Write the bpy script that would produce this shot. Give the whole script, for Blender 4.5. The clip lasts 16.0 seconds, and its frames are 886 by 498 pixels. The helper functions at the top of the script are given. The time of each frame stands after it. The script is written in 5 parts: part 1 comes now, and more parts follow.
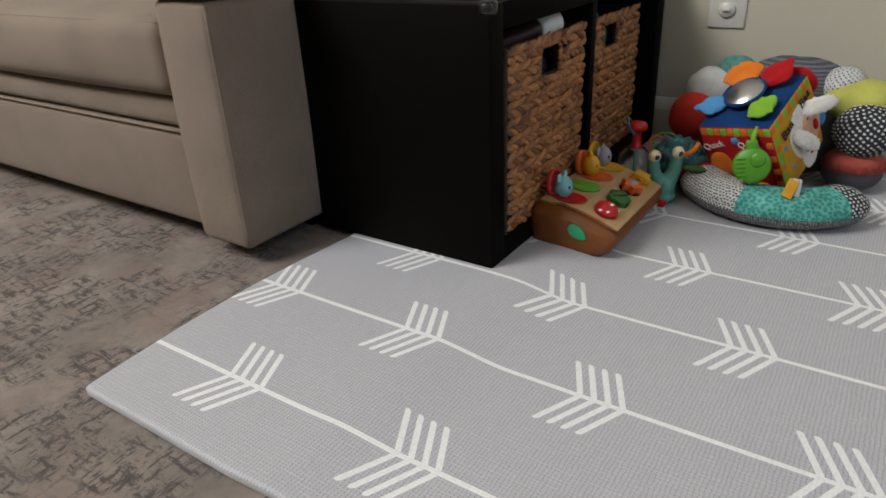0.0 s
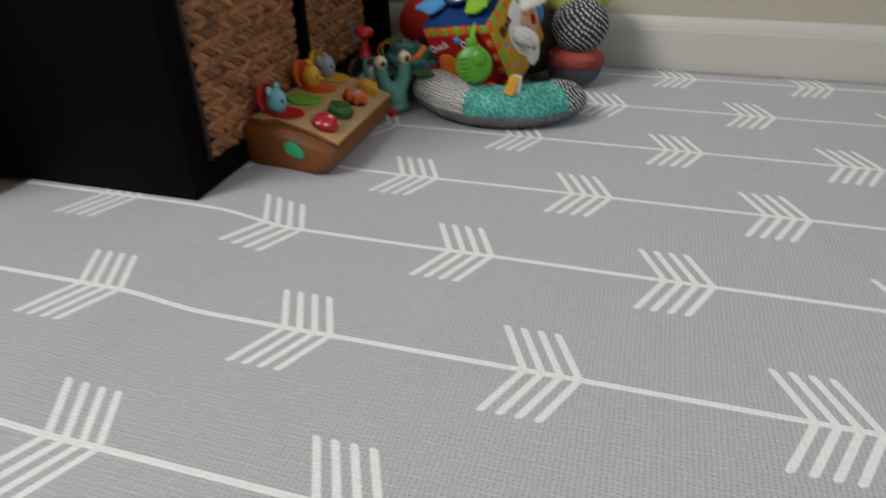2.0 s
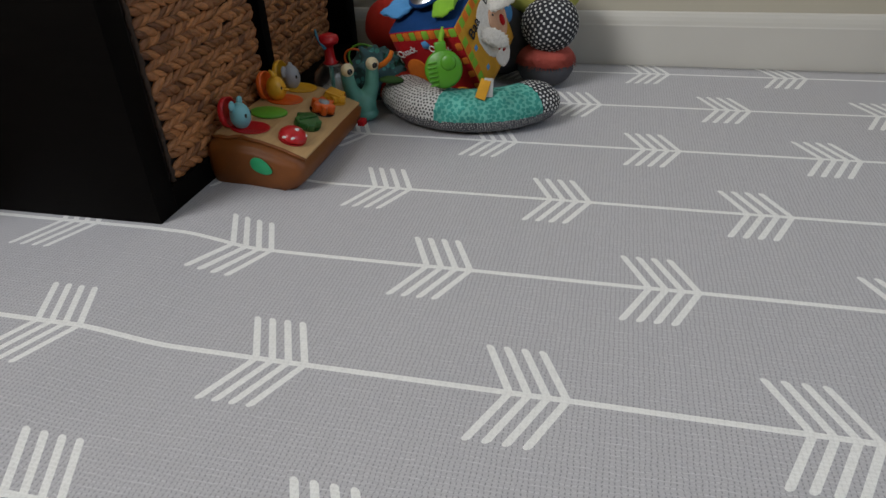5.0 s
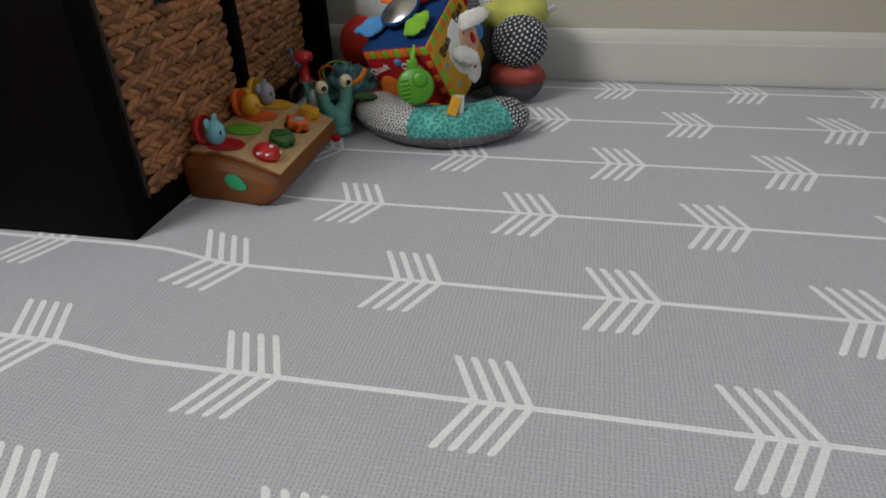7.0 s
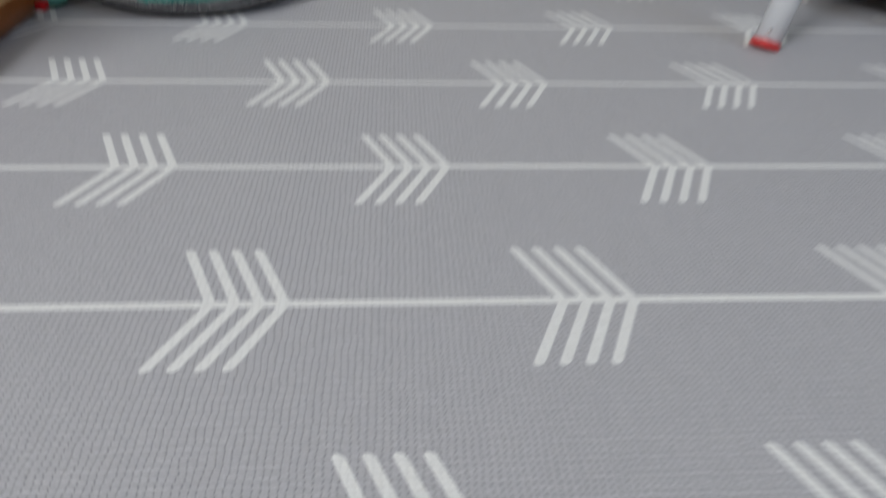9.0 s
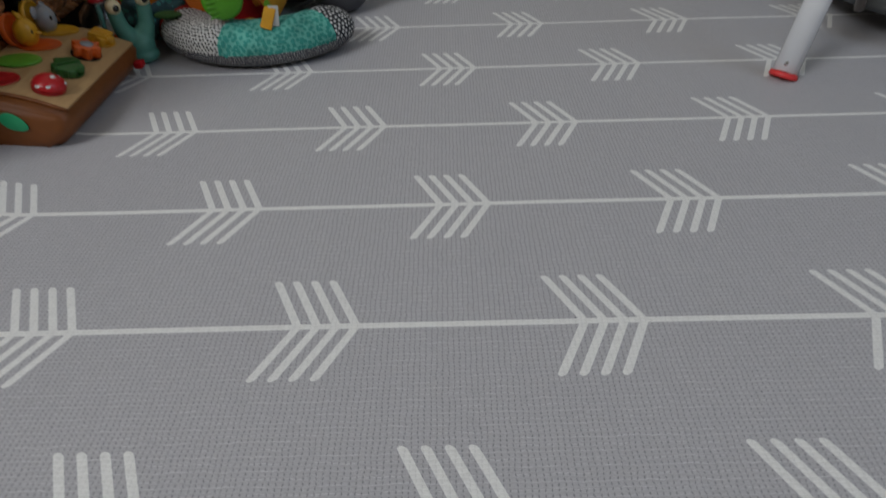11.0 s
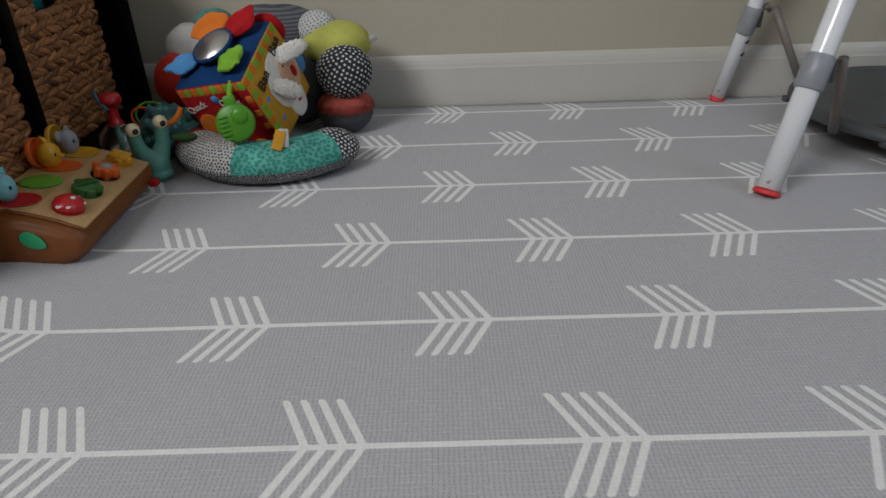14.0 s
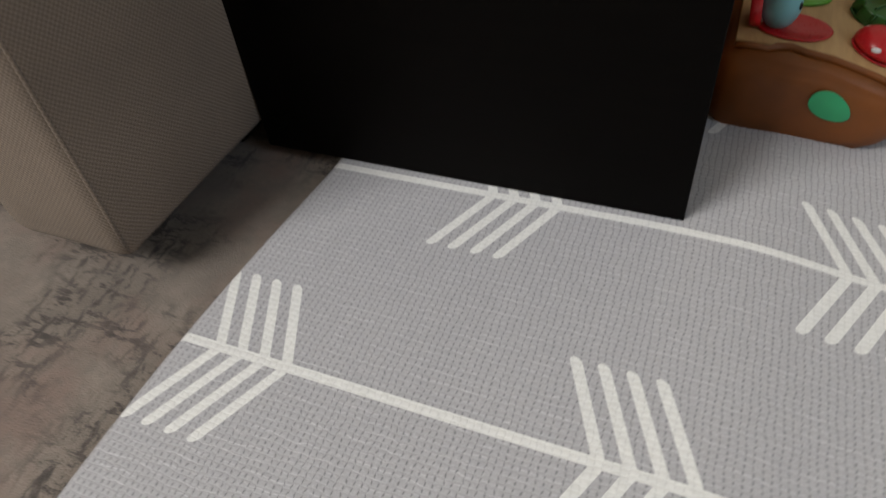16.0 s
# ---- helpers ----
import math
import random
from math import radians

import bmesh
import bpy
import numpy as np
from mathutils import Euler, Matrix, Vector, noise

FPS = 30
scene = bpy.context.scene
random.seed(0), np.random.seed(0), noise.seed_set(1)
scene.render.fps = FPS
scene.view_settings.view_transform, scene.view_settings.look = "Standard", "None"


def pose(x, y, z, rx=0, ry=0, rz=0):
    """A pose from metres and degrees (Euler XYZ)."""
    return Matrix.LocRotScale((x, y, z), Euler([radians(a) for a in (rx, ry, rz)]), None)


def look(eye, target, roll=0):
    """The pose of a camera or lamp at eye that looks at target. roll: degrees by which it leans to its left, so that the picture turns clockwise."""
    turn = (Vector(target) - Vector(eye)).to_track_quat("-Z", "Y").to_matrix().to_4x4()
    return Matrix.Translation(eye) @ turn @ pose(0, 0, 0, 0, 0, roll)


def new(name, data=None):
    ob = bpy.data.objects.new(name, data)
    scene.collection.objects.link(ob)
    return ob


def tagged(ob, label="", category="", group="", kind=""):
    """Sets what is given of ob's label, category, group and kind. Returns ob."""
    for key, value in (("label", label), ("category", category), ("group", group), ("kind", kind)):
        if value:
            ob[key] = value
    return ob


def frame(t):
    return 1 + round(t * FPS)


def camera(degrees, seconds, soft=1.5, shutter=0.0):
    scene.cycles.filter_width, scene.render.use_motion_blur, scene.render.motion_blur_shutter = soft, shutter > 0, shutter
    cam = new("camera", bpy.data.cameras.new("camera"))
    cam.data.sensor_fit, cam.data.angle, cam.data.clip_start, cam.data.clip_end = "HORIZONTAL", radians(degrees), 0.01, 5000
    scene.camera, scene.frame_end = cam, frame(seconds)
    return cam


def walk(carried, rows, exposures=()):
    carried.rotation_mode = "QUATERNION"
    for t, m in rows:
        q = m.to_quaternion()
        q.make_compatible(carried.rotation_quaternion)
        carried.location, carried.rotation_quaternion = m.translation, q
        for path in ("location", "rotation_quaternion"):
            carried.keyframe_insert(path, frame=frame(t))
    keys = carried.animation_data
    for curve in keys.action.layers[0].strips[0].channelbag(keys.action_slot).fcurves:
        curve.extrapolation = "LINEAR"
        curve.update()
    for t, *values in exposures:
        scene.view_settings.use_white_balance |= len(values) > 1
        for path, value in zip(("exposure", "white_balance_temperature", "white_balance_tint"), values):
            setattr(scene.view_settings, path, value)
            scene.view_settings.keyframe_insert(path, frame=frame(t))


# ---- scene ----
cam = camera(67.1, 16.0, soft=1.5, shutter=0.55)
PATH = [
    (0, (0.587, -0.826, 0.531), (-0.441, 0.646, -0.35), -2.8),
    (0.5, (0.593, -0.833, 0.532), (-0.469, 0.626, -0.33), -1.8),
    (1, (0.63, -0.811, 0.52), (-0.388, 0.682, -0.337), -2.7),
    (1.5, (0.677, -0.758, 0.482), (-0.047, 0.867, -0.432), -2.6),
    (2, (0.679, -0.698, 0.456), (0.184, 0.925, -0.603), -1.2),
    (2.5, (0.663, -0.648, 0.44), (0.279, 0.953, -0.696), -0.2),
    (3, (0.662, -0.65, 0.452), (0.278, 0.956, -0.676), -1.0),
    (3.5, (0.665, -0.653, 0.454), (0.245, 0.967, -0.642), -2.2),
    (6, (0.673, -0.662, 0.461), (0.24, 0.975, -0.604), -2.8),
    (6.5, (0.675, -0.661, 0.458), (0.251, 0.979, -0.605), -2.7),
    (7, (0.691, -0.675, 0.474), (0.308, 0.988, -0.569), -2.2),
    (7.5, (0.703, -0.688, 0.485), (0.361, 1.021, -0.498), -2.1),
    (8, (0.748, -0.701, 0.467), (0.426, 1.003, -0.53), -2.3),
    (8.5, (0.794, -0.665, 0.427), (0.962, 1.022, -0.634), 3.1),
    (9, (0.75, -0.57, 0.342), (0.871, 1.002, -0.887), 2.2),
    (9.2, (0.743, -0.545, 0.311), (0.839, 0.95, -1.015), 1.9),
    (11.3, (0.754, -0.664, 0.455), (0.715, 0.965, -0.705), -2.1),
    (11.5, (0.753, -0.673, 0.464), (0.709, 0.995, -0.64), -2.0),
    (12, (0.744, -0.672, 0.463), (0.682, 1.055, -0.543), -1.8),
    (12.5, (0.746, -0.671, 0.467), (0.669, 1.07, -0.515), -2.0),
    (13, (0.751, -0.671, 0.464), (0.677, 1.074, -0.51), -2.2),
    (13.5, (0.758, -0.67, 0.468), (0.711, 1.073, -0.512), -2.3),
    (14, (0.745, -0.652, 0.464), (0.736, 1.092, -0.515), -1.8),
    (14.5, (0.597, -0.564, 0.428), (0.388, 1.125, -0.623), 1.8),
    (14.7, (0.508, -0.5, 0.403), (0.052, 1.125, -0.671), -0.7),
    (15, (0.411, -0.44, 0.401), (-0.24, 1.036, -0.781), -0.1),
    (15.2, (0.355, -0.424, 0.411), (-0.382, 0.846, -0.947), -2.9),
    (15.5, (0.237, -0.388, 0.42), (-0.485, 0.813, -1.007), -8.0),
    (15.8, (0.123, -0.379, 0.409), (-0.566, 0.829, -1.029), -8.9),
    (16, (0.091, -0.385, 0.379), (-0.543, 0.866, -1.047), -7.3),
]
EXPOSURES = [
    (0.0, 0.48, 6680, 10), (0.5, 0.63, 6680, 10), (1.0, 0.72, 6660, 10), (1.5, 0.80, 6640, 10), (2.0, 0.45, 6600, 10), (3.0, 0.29, 6550, 10), (3.5, 0.27, 6550, 10),
    (6.5, 0.24, 6500, 10), (7.5, 0.28, 6450, 10), (8.5, 0.34, 6300, 10), (9.2, 0.26, 6300, 10), (11.3, -0.2, 6400, 10), (12.0, -0.1, 6450, 10), (13.0, -0.05, 6450, 10),
    (14.0, 0.02, 6450, 10), (14.5, -0.04, 6550, 10), (15.0, -0.09, 6750, 10), (15.5, 0.14, 6850, 10), (16.0, 0.34, 6850, 10),
]
walk(cam, [(t, look(eye, target, roll)) for t, eye, target, roll in PATH], EXPOSURES)

# ---- world and lights ----
world = bpy.data.worlds.new("world")
scene.world = world
world.use_nodes = True
wn = world.node_tree
sky = wn.nodes.new("ShaderNodeTexSky")
sky.sky_type, sky.sun_disc, sky.sun_elevation, sky.sun_rotation = "NISHITA", False, radians(40), radians(200)
wn.links.new(sky.outputs[0], wn.nodes["Background"].inputs[0])
wn.nodes["Background"].inputs[1].default_value = 0.1
sun = new("sun", bpy.data.lights.new("sun", "SUN"))
sun.data.energy, sun.data.angle, sun.data.color = 1.0, radians(10), (1.0, 0.95, 0.88)
sun.matrix_world = look((1, 6, 5), (0, 0, 0))


def window_light(name, m, w, h, watts, colour):
    lamp = bpy.data.lights.new(name, "AREA")
    lamp.shape, lamp.size, lamp.size_y, lamp.energy, lamp.color = "RECTANGLE", w, h, watts, colour
    ob = new(name, lamp)
    ob.matrix_world = m
    return ob


window_light("window_daylight", look((-1.8, -2.62, 3.3), (0.6, 0.3, 0.1)), 1.7, 1.3, 128, (0.96, 0.975, 0.99))
window_light("side_window_daylight", look((3.14, -0.9, 2.3), (0.3, 0.0, 0.0)), 1.5, 2.0, 19, (0.68, 0.82, 1.0))


# ---- materials ----
def mat_new(name):
    m = bpy.data.materials.new(name)
    m.use_nodes = True
    return m, m.node_tree, m.node_tree.nodes["Principled BSDF"]


class Net:
    """Short ways to write shader arithmetic."""

    def __init__(self, tree):
        self.tree = tree

    def node(self, kind, **values):
        n = self.tree.nodes.new(kind)
        for k, v in values.items():
            n.inputs[k].default_value = v
        return n

    def link(self, a, b):
        self.tree.links.new(a, b)

    def math(self, op, a, b=0.0, c=0.0):
        n = self.tree.nodes.new("ShaderNodeMath")
        n.operation = op
        for i, v in enumerate((a, b, c)):
            if isinstance(v, (int, float)):
                n.inputs[i].default_value = v
            else:
                self.link(v, n.inputs[i])
        return n.outputs[0]

    def mix(self, f, a, b):
        n = self.tree.nodes.new("ShaderNodeMix")
        n.data_type = "RGBA"
        for i, v in ((0, f), (6, a), (7, b)):
            if isinstance(v, (int, float)):
                n.inputs[i].default_value = v
            elif isinstance(v, tuple):
                n.inputs[i].default_value = (*v, 1) if len(v) == 3 else v
            else:
                self.link(v, n.inputs[i])
        return n.outputs[2]

    def ramp(self, f, lo, hi):
        n = self.tree.nodes.new("ShaderNodeMapRange")
        self.link(f, n.inputs[0])
        n.inputs[1].default_value, n.inputs[2].default_value = lo, hi
        return n.outputs[0]

    def coords(self, kind="Object"):
        return self.tree.nodes.new("ShaderNodeTexCoord").outputs[kind]

    def noise(self, vec, scale, detail=3.0, rough=0.55, out="Fac"):
        n = self.node("ShaderNodeTexNoise", Scale=scale, Detail=detail, Roughness=rough)
        self.link(vec, n.inputs["Vector"])
        return n.outputs[out]

    def voronoi(self, vec, scale, rand=1.0, feature="F1"):
        n = self.node("ShaderNodeTexVoronoi", Scale=scale, Randomness=rand)
        n.feature = feature
        self.link(vec, n.inputs["Vector"])
        return n.outputs["Distance"]

    def scaled(self, vec, s, turn=(0, 0, 0)):
        n = self.tree.nodes.new("ShaderNodeMapping")
        n.inputs["Scale"].default_value = s
        n.inputs["Rotation"].default_value = [radians(a) for a in turn]
        self.link(vec, n.inputs[0])
        return n.outputs[0]

    def bump(self, h, bsdf, strength=0.4, distance=0.001):
        n = self.node("ShaderNodeBump", Strength=strength, Distance=distance)
        self.link(h, n.inputs["Height"])
        self.link(n.outputs[0], bsdf.inputs["Normal"])


def shade(c, k):
    return tuple(max(0.0, min(1.0, v * k)) for v in c)


def plain(name, colour, rough=0.5, vary=0.12, scale=30.0, grain=400.0, bump=0.1, metal=0.0, coat=0.0):
    """Plastic, paint and metal: two scales of colour change and a fine relief."""
    m, tree, b = mat_new(name)
    n = Net(tree)
    v = n.coords()
    big = n.noise(v, scale)
    c = n.mix(n.ramp(big, 0.3, 0.7), shade(colour, 1 - vary), shade(colour, 1 + vary))
    n.link(c, b.inputs["Base Color"])
    fine = n.noise(v, grain)
    n.link(n.math("MULTIPLY_ADD", fine, 0.2, rough - 0.1), b.inputs["Roughness"])
    b.inputs["Metallic"].default_value, b.inputs["Coat Weight"].default_value = metal, coat
    n.bump(fine, b, bump, 0.0004)
    return m


def cloth(name, colour, weave=900.0, vary=0.15, second=None, bump=0.5, sheen=0.04):
    """Soft fabric with crossing threads."""
    m, tree, b = mat_new(name)
    n = Net(tree)
    v = n.coords()
    big = n.noise(v, 25)
    fine = n.noise(v, weave, 2)
    c = n.mix(n.ramp(big, 0.3, 0.7), shade(colour, 1 - vary), shade(colour, 1 + vary))
    c = n.mix(n.math("MULTIPLY", n.ramp(fine, 0.45, 0.75), 0.5), c, second or shade(colour, 0.7))
    n.link(c, b.inputs["Base Color"])
    b.inputs["Roughness"].default_value, b.inputs["Sheen Weight"].default_value = 0.9, sheen * 0.4
    b.inputs["Specular IOR Level"].default_value = 0.2
    rumple = n.math("ADD", n.math("MULTIPLY", n.noise(v, 38, 3), 3.0), n.math("MULTIPLY", n.noise(v, 130, 2), 0.9))
    n.bump(n.math("ADD", fine, rumple), b, bump, 0.0011)
    return m


def dotted(name, ground, dots, scale, size, rand=0.6):
    """Printed cotton with round dots."""
    m, tree, b = mat_new(name)
    n = Net(tree)
    v = n.coords()
    d = n.voronoi(v, scale, rand)
    f = n.math("LESS_THAN", d, size)
    fine = n.noise(v, 900, 2)
    n.link(n.mix(n.math("MULTIPLY", fine, 0.3), n.mix(f, ground, dots), (0.3, 0.3, 0.3)), b.inputs["Base Color"])
    b.inputs["Roughness"].default_value, b.inputs["Sheen Weight"].default_value = 0.9, 0.03
    n.bump(n.math("ADD", fine, n.noise(v, 60)), b, 0.4, 0.001)
    return m


def mat_print(period, pitch):
    """Grey foam mat: white arrows with four barbs on long lines, pressed linen relief with its shade and highlights put
    into the colour.
    """
    m, tree, b = mat_new("play_mat_foam")
    n = Net(tree)
    sep = tree.nodes.new("ShaderNodeSeparateXYZ")
    uv = n.coords("UV")
    n.link(uv, sep.inputs[0])
    x, y = sep.outputs[0], sep.outputs[1]
    row = n.math("ROUND", n.math("DIVIDE", y, pitch))
    yl = n.math("ABSOLUTE", n.math("SUBTRACT", y, n.math("MULTIPLY", row, pitch)))
    odd = n.math("FLOORED_MODULO", row, 2.0)
    xs = n.math("SUBTRACT", x, n.math("MULTIPLY", odd, period / 2))
    xs = n.math("SUBTRACT", n.math("FLOORED_MODULO", n.math("ADD", xs, period / 2), period), period / 2)
    e = n.math("SUBTRACT", n.math("MULTIPLY", xs, -1.0), n.math("MULTIPLY", yl, 0.469))
    step = 0.0182
    k = n.math("MINIMUM", n.math("MAXIMUM", n.math("ROUND", n.math("DIVIDE", e, step)), 0.0), 3.0)
    off = n.math("ABSOLUTE", n.math("SUBTRACT", e, n.math("MULTIPLY", k, step)))
    end = n.math("MAXIMUM", n.math("SUBTRACT", yl, 0.0615), 0.0)
    dist = n.math("SQRT", n.math("ADD", n.math("MULTIPLY", off, off), n.math("MULTIPLY", end, end)))
    barb = n.math("LESS_THAN", dist, 0.0042)
    line = n.math("LESS_THAN", yl, 0.0036)
    ink = n.math("MAXIMUM", barb, line)
    big = n.noise(uv, 6)
    worn = n.noise(uv, 160, 4)
    grey = n.mix(big, (0.386, 0.379, 0.399), (0.426, 0.418, 0.437))
    grey = n.mix(n.math("MULTIPLY", n.ramp(worn, 0.4, 0.8), 0.35), grey, (0.30, 0.30, 0.315))
    white = n.mix(n.ramp(worn, 0.35, 0.75), (0.83, 0.825, 0.805), (0.735, 0.73, 0.715))
    wob = n.noise(uv, 70, 3)
    column = n.math("MULTIPLY_ADD", x, 1.0 / 0.0049, n.math("MULTIPLY", wob, 1.1))
    jit = tree.nodes.new("ShaderNodeTexWhiteNoise")
    jit.noise_dimensions = "1D"
    n.link(n.math("FLOOR", column), jit.inputs["W"])
    dash = n.math("ADD", n.math("MULTIPLY_ADD", y, 1.0 / 0.0043, n.math("MULTIPLY", n.noise(uv, 110, 2), 0.6)), n.math("MULTIPLY", jit.outputs["Value"], 0.35))
    rib = n.math("POWER", n.math("ABSOLUTE", n.math("SINE", n.math("MULTIPLY", column, math.pi))), 0.45)
    thread = n.math("POWER", n.math("ABSOLUTE", n.math("SINE", n.math("MULTIPLY", dash, math.pi))), 0.6)
    fine = n.noise(uv, 900, 2)
    weave = n.math("ADD", n.math("MULTIPLY", rib, 0.5), n.math("MULTIPLY", thread, 0.45))
    weave = n.math("ADD", weave, n.math("MULTIPLY", fine, 0.5))
    n.bump(weave, b, 0.55, 0.0008)
    # shade in the relief's recesses, mixed into the colour as dark dashes
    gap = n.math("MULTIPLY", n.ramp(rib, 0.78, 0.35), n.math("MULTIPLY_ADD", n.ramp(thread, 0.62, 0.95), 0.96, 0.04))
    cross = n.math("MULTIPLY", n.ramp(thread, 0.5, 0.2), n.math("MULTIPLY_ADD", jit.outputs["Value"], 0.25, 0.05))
    groove_shade = n.math("MULTIPLY", n.math("MAXIMUM", gap, cross), n.math("MULTIPLY_ADD", ink, -0.60, 0.74))
    grey = n.mix(n.math("MULTIPLY", fine, 0.5), grey, (0.60, 0.59, 0.615))
    # highlights on raised threads and specks, painted as paler grey
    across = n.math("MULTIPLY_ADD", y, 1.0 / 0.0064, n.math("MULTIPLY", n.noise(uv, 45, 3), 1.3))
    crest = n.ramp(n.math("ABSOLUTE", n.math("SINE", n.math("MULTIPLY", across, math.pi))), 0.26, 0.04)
    crest_light = n.math("MULTIPLY", crest, n.ramp(n.noise(uv, 60, 3), 0.36, 0.60))
    grey = n.mix(n.math("MULTIPLY", crest_light, 0.62), grey, (0.70, 0.69, 0.71))
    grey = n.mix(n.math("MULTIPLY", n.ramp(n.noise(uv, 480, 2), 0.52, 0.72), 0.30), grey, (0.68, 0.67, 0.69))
    print_col = n.mix(groove_shade, n.mix(ink, grey, white), (0.14, 0.14, 0.15))
    n.link(print_col, b.inputs["Base Color"])
    n.link(n.math("MULTIPLY_ADD", worn, 0.2, 0.42), b.inputs["Roughness"])
    return m


def rug_pile():
    """Faded oriental rug: beige and rose ground with broken charcoal figures."""
    m, tree, b = mat_new("faded_rug")
    n = Net(tree)
    v = n.coords()
    a = n.noise(v, 5, 6, 0.7)
    fig = n.noise(n.scaled(v, (22, 78, 22), (0, 0, 38)), 1.0, 9, 0.78)
    fig2 = n.noise(n.scaled(v, (80, 24, 22), (0, 0, 34)), 1.0, 9, 0.78)
    cut = n.noise(n.scaled(v, (6, 6, 6)), 1.0, 5)
    ground = n.mix(n.ramp(a, 0.38, 0.62), (0.150, 0.122, 0.102), (0.285, 0.236, 0.198))
    ground = n.mix(n.math("MULTIPLY", n.ramp(n.noise(v, 9, 5), 0.5, 0.64), 0.6), ground, (0.235, 0.15, 0.125))
    ground = n.mix(n.math("MULTIPLY", n.ramp(n.noise(v, 60, 6, 0.75), 0.5, 0.62), 0.35), ground, (0.13, 0.115, 0.10))
    dark = n.math("MULTIPLY", n.ramp(n.math("MAXIMUM", fig, fig2), 0.515, 0.565), n.ramp(cut, 0.43, 0.52))
    fine = n.noise(v, 700, 3)
    c = n.mix(n.math("MULTIPLY", dark, 0.92), ground, (0.028, 0.023, 0.022))
    n.link(n.mix(n.math("MULTIPLY", fine, 0.3), c, (0.25, 0.22, 0.2)), b.inputs["Base Color"])
    b.inputs["Roughness"].default_value = 0.95
    n.bump(fine, b, 0.7, 0.0015)
    return m


def wall_paint(name, colour):
    m, tree, b = mat_new(name)
    n = Net(tree)
    v = n.coords()
    c = n.mix(n.noise(v, 2.2), shade(colour, 0.95), shade(colour, 1.04))
    n.link(c, b.inputs["Base Color"])
    b.inputs["Roughness"].default_value = 0.7
    n.bump(n.noise(v, 260, 4), b, 0.12, 0.0006)
    return m


def linen(name, dark, light):
    """Basket-weave upholstery: short light and dark threads, crossing."""
    m, tree, b = mat_new(name)
    n = Net(tree)
    v = n.coords()
    sep = tree.nodes.new("ShaderNodeSeparateXYZ")
    n.link(v, sep.inputs[0])
    u = n.math("ADD", sep.outputs[0], sep.outputs[1])
    wob = n.math("MULTIPLY", n.noise(v, 60, 2), 1.6)
    k = n.math("MULTIPLY", n.math("SINE", n.math("MULTIPLY_ADD", u, 1500.0, wob)), n.math("SINE", n.math("MULTIPLY_ADD", sep.outputs[2], 1500.0, wob)))
    fine = n.noise(v, 1200, 2)
    f = n.math("ADD", n.ramp(k, -1.0, 1.0), n.math("MULTIPLY_ADD", fine, 0.5, -0.25))
    c = n.mix(f, dark, light)
    c = n.mix(n.math("MULTIPLY", n.ramp(n.noise(v, 7, 4), 0.4, 0.7), 0.25), c, shade(dark, 0.8))
    n.link(c, b.inputs["Base Color"])
    b.inputs["Roughness"].default_value, b.inputs["Sheen Weight"].default_value = 0.95, 0.05
    n.bump(f, b, 0.5, 0.0007)
    return m


def wood(name, a, c, scale=(40, 4, 40), rough=0.5, coat=0.0, spec=0.5):
    m, tree, b = mat_new(name)
    b.inputs["Specular IOR Level"].default_value = spec
    n = Net(tree)
    v = n.coords()
    g = n.noise(n.scaled(v, scale), 3.0, 6, 0.65)
    n.link(n.mix(n.ramp(g, 0.3, 0.7), a, c), b.inputs["Base Color"])
    n.link(n.math("MULTIPLY_ADD", g, 0.2, rough - 0.1), b.inputs["Roughness"])
    b.inputs["Coat Weight"].default_value = coat
    n.bump(g, b, 0.15, 0.0005)
    return m


def straw():
    """Dried water hyacinth: straw to brown, changing from strand to strand, with fibres along it."""
    m, tree, b = mat_new("water_hyacinth")
    n = Net(tree)
    v = n.coords()
    island = tree.nodes.new("ShaderNodeNewGeometry").outputs["Random Per Island"]
    rnd = n.math("FRACT", n.math("ADD", tree.nodes.new("ShaderNodeObjectInfo").outputs["Random"], island))
    fibre = n.noise(n.scaled(v, (300, 60, 420)), 1.0, 4, 0.7)
    tone = tree.nodes.new("ShaderNodeTexWhiteNoise")
    tone.noise_dimensions = "1D"
    n.link(rnd, tone.inputs["W"])
    base = n.mix(n.math("POWER", rnd, 0.7), (0.090, 0.026, 0.007), (0.60, 0.250, 0.088))
    base = n.mix(n.math("MULTIPLY", tone.outputs["Value"], 0.35), base, (0.28, 0.125, 0.052))
    c = n.mix(n.math("MULTIPLY", n.ramp(fibre, 0.4, 0.7), 0.6), base, (0.060, 0.018, 0.006))
    n.link(c, b.inputs["Base Color"])
    b.inputs["Roughness"].default_value = 0.42
    n.bump(fibre, b, 1.0, 0.0018)
    return m


def clear(name, tint=(1, 1, 1), rough=0.05, bend=1.45):
    m, tree, b = mat_new(name)
    b.inputs["Base Color"].default_value = (*tint, 1)
    b.inputs["Transmission Weight"].default_value, b.inputs["Roughness"].default_value, b.inputs["IOR"].default_value = 1.0, rough, bend
    return m


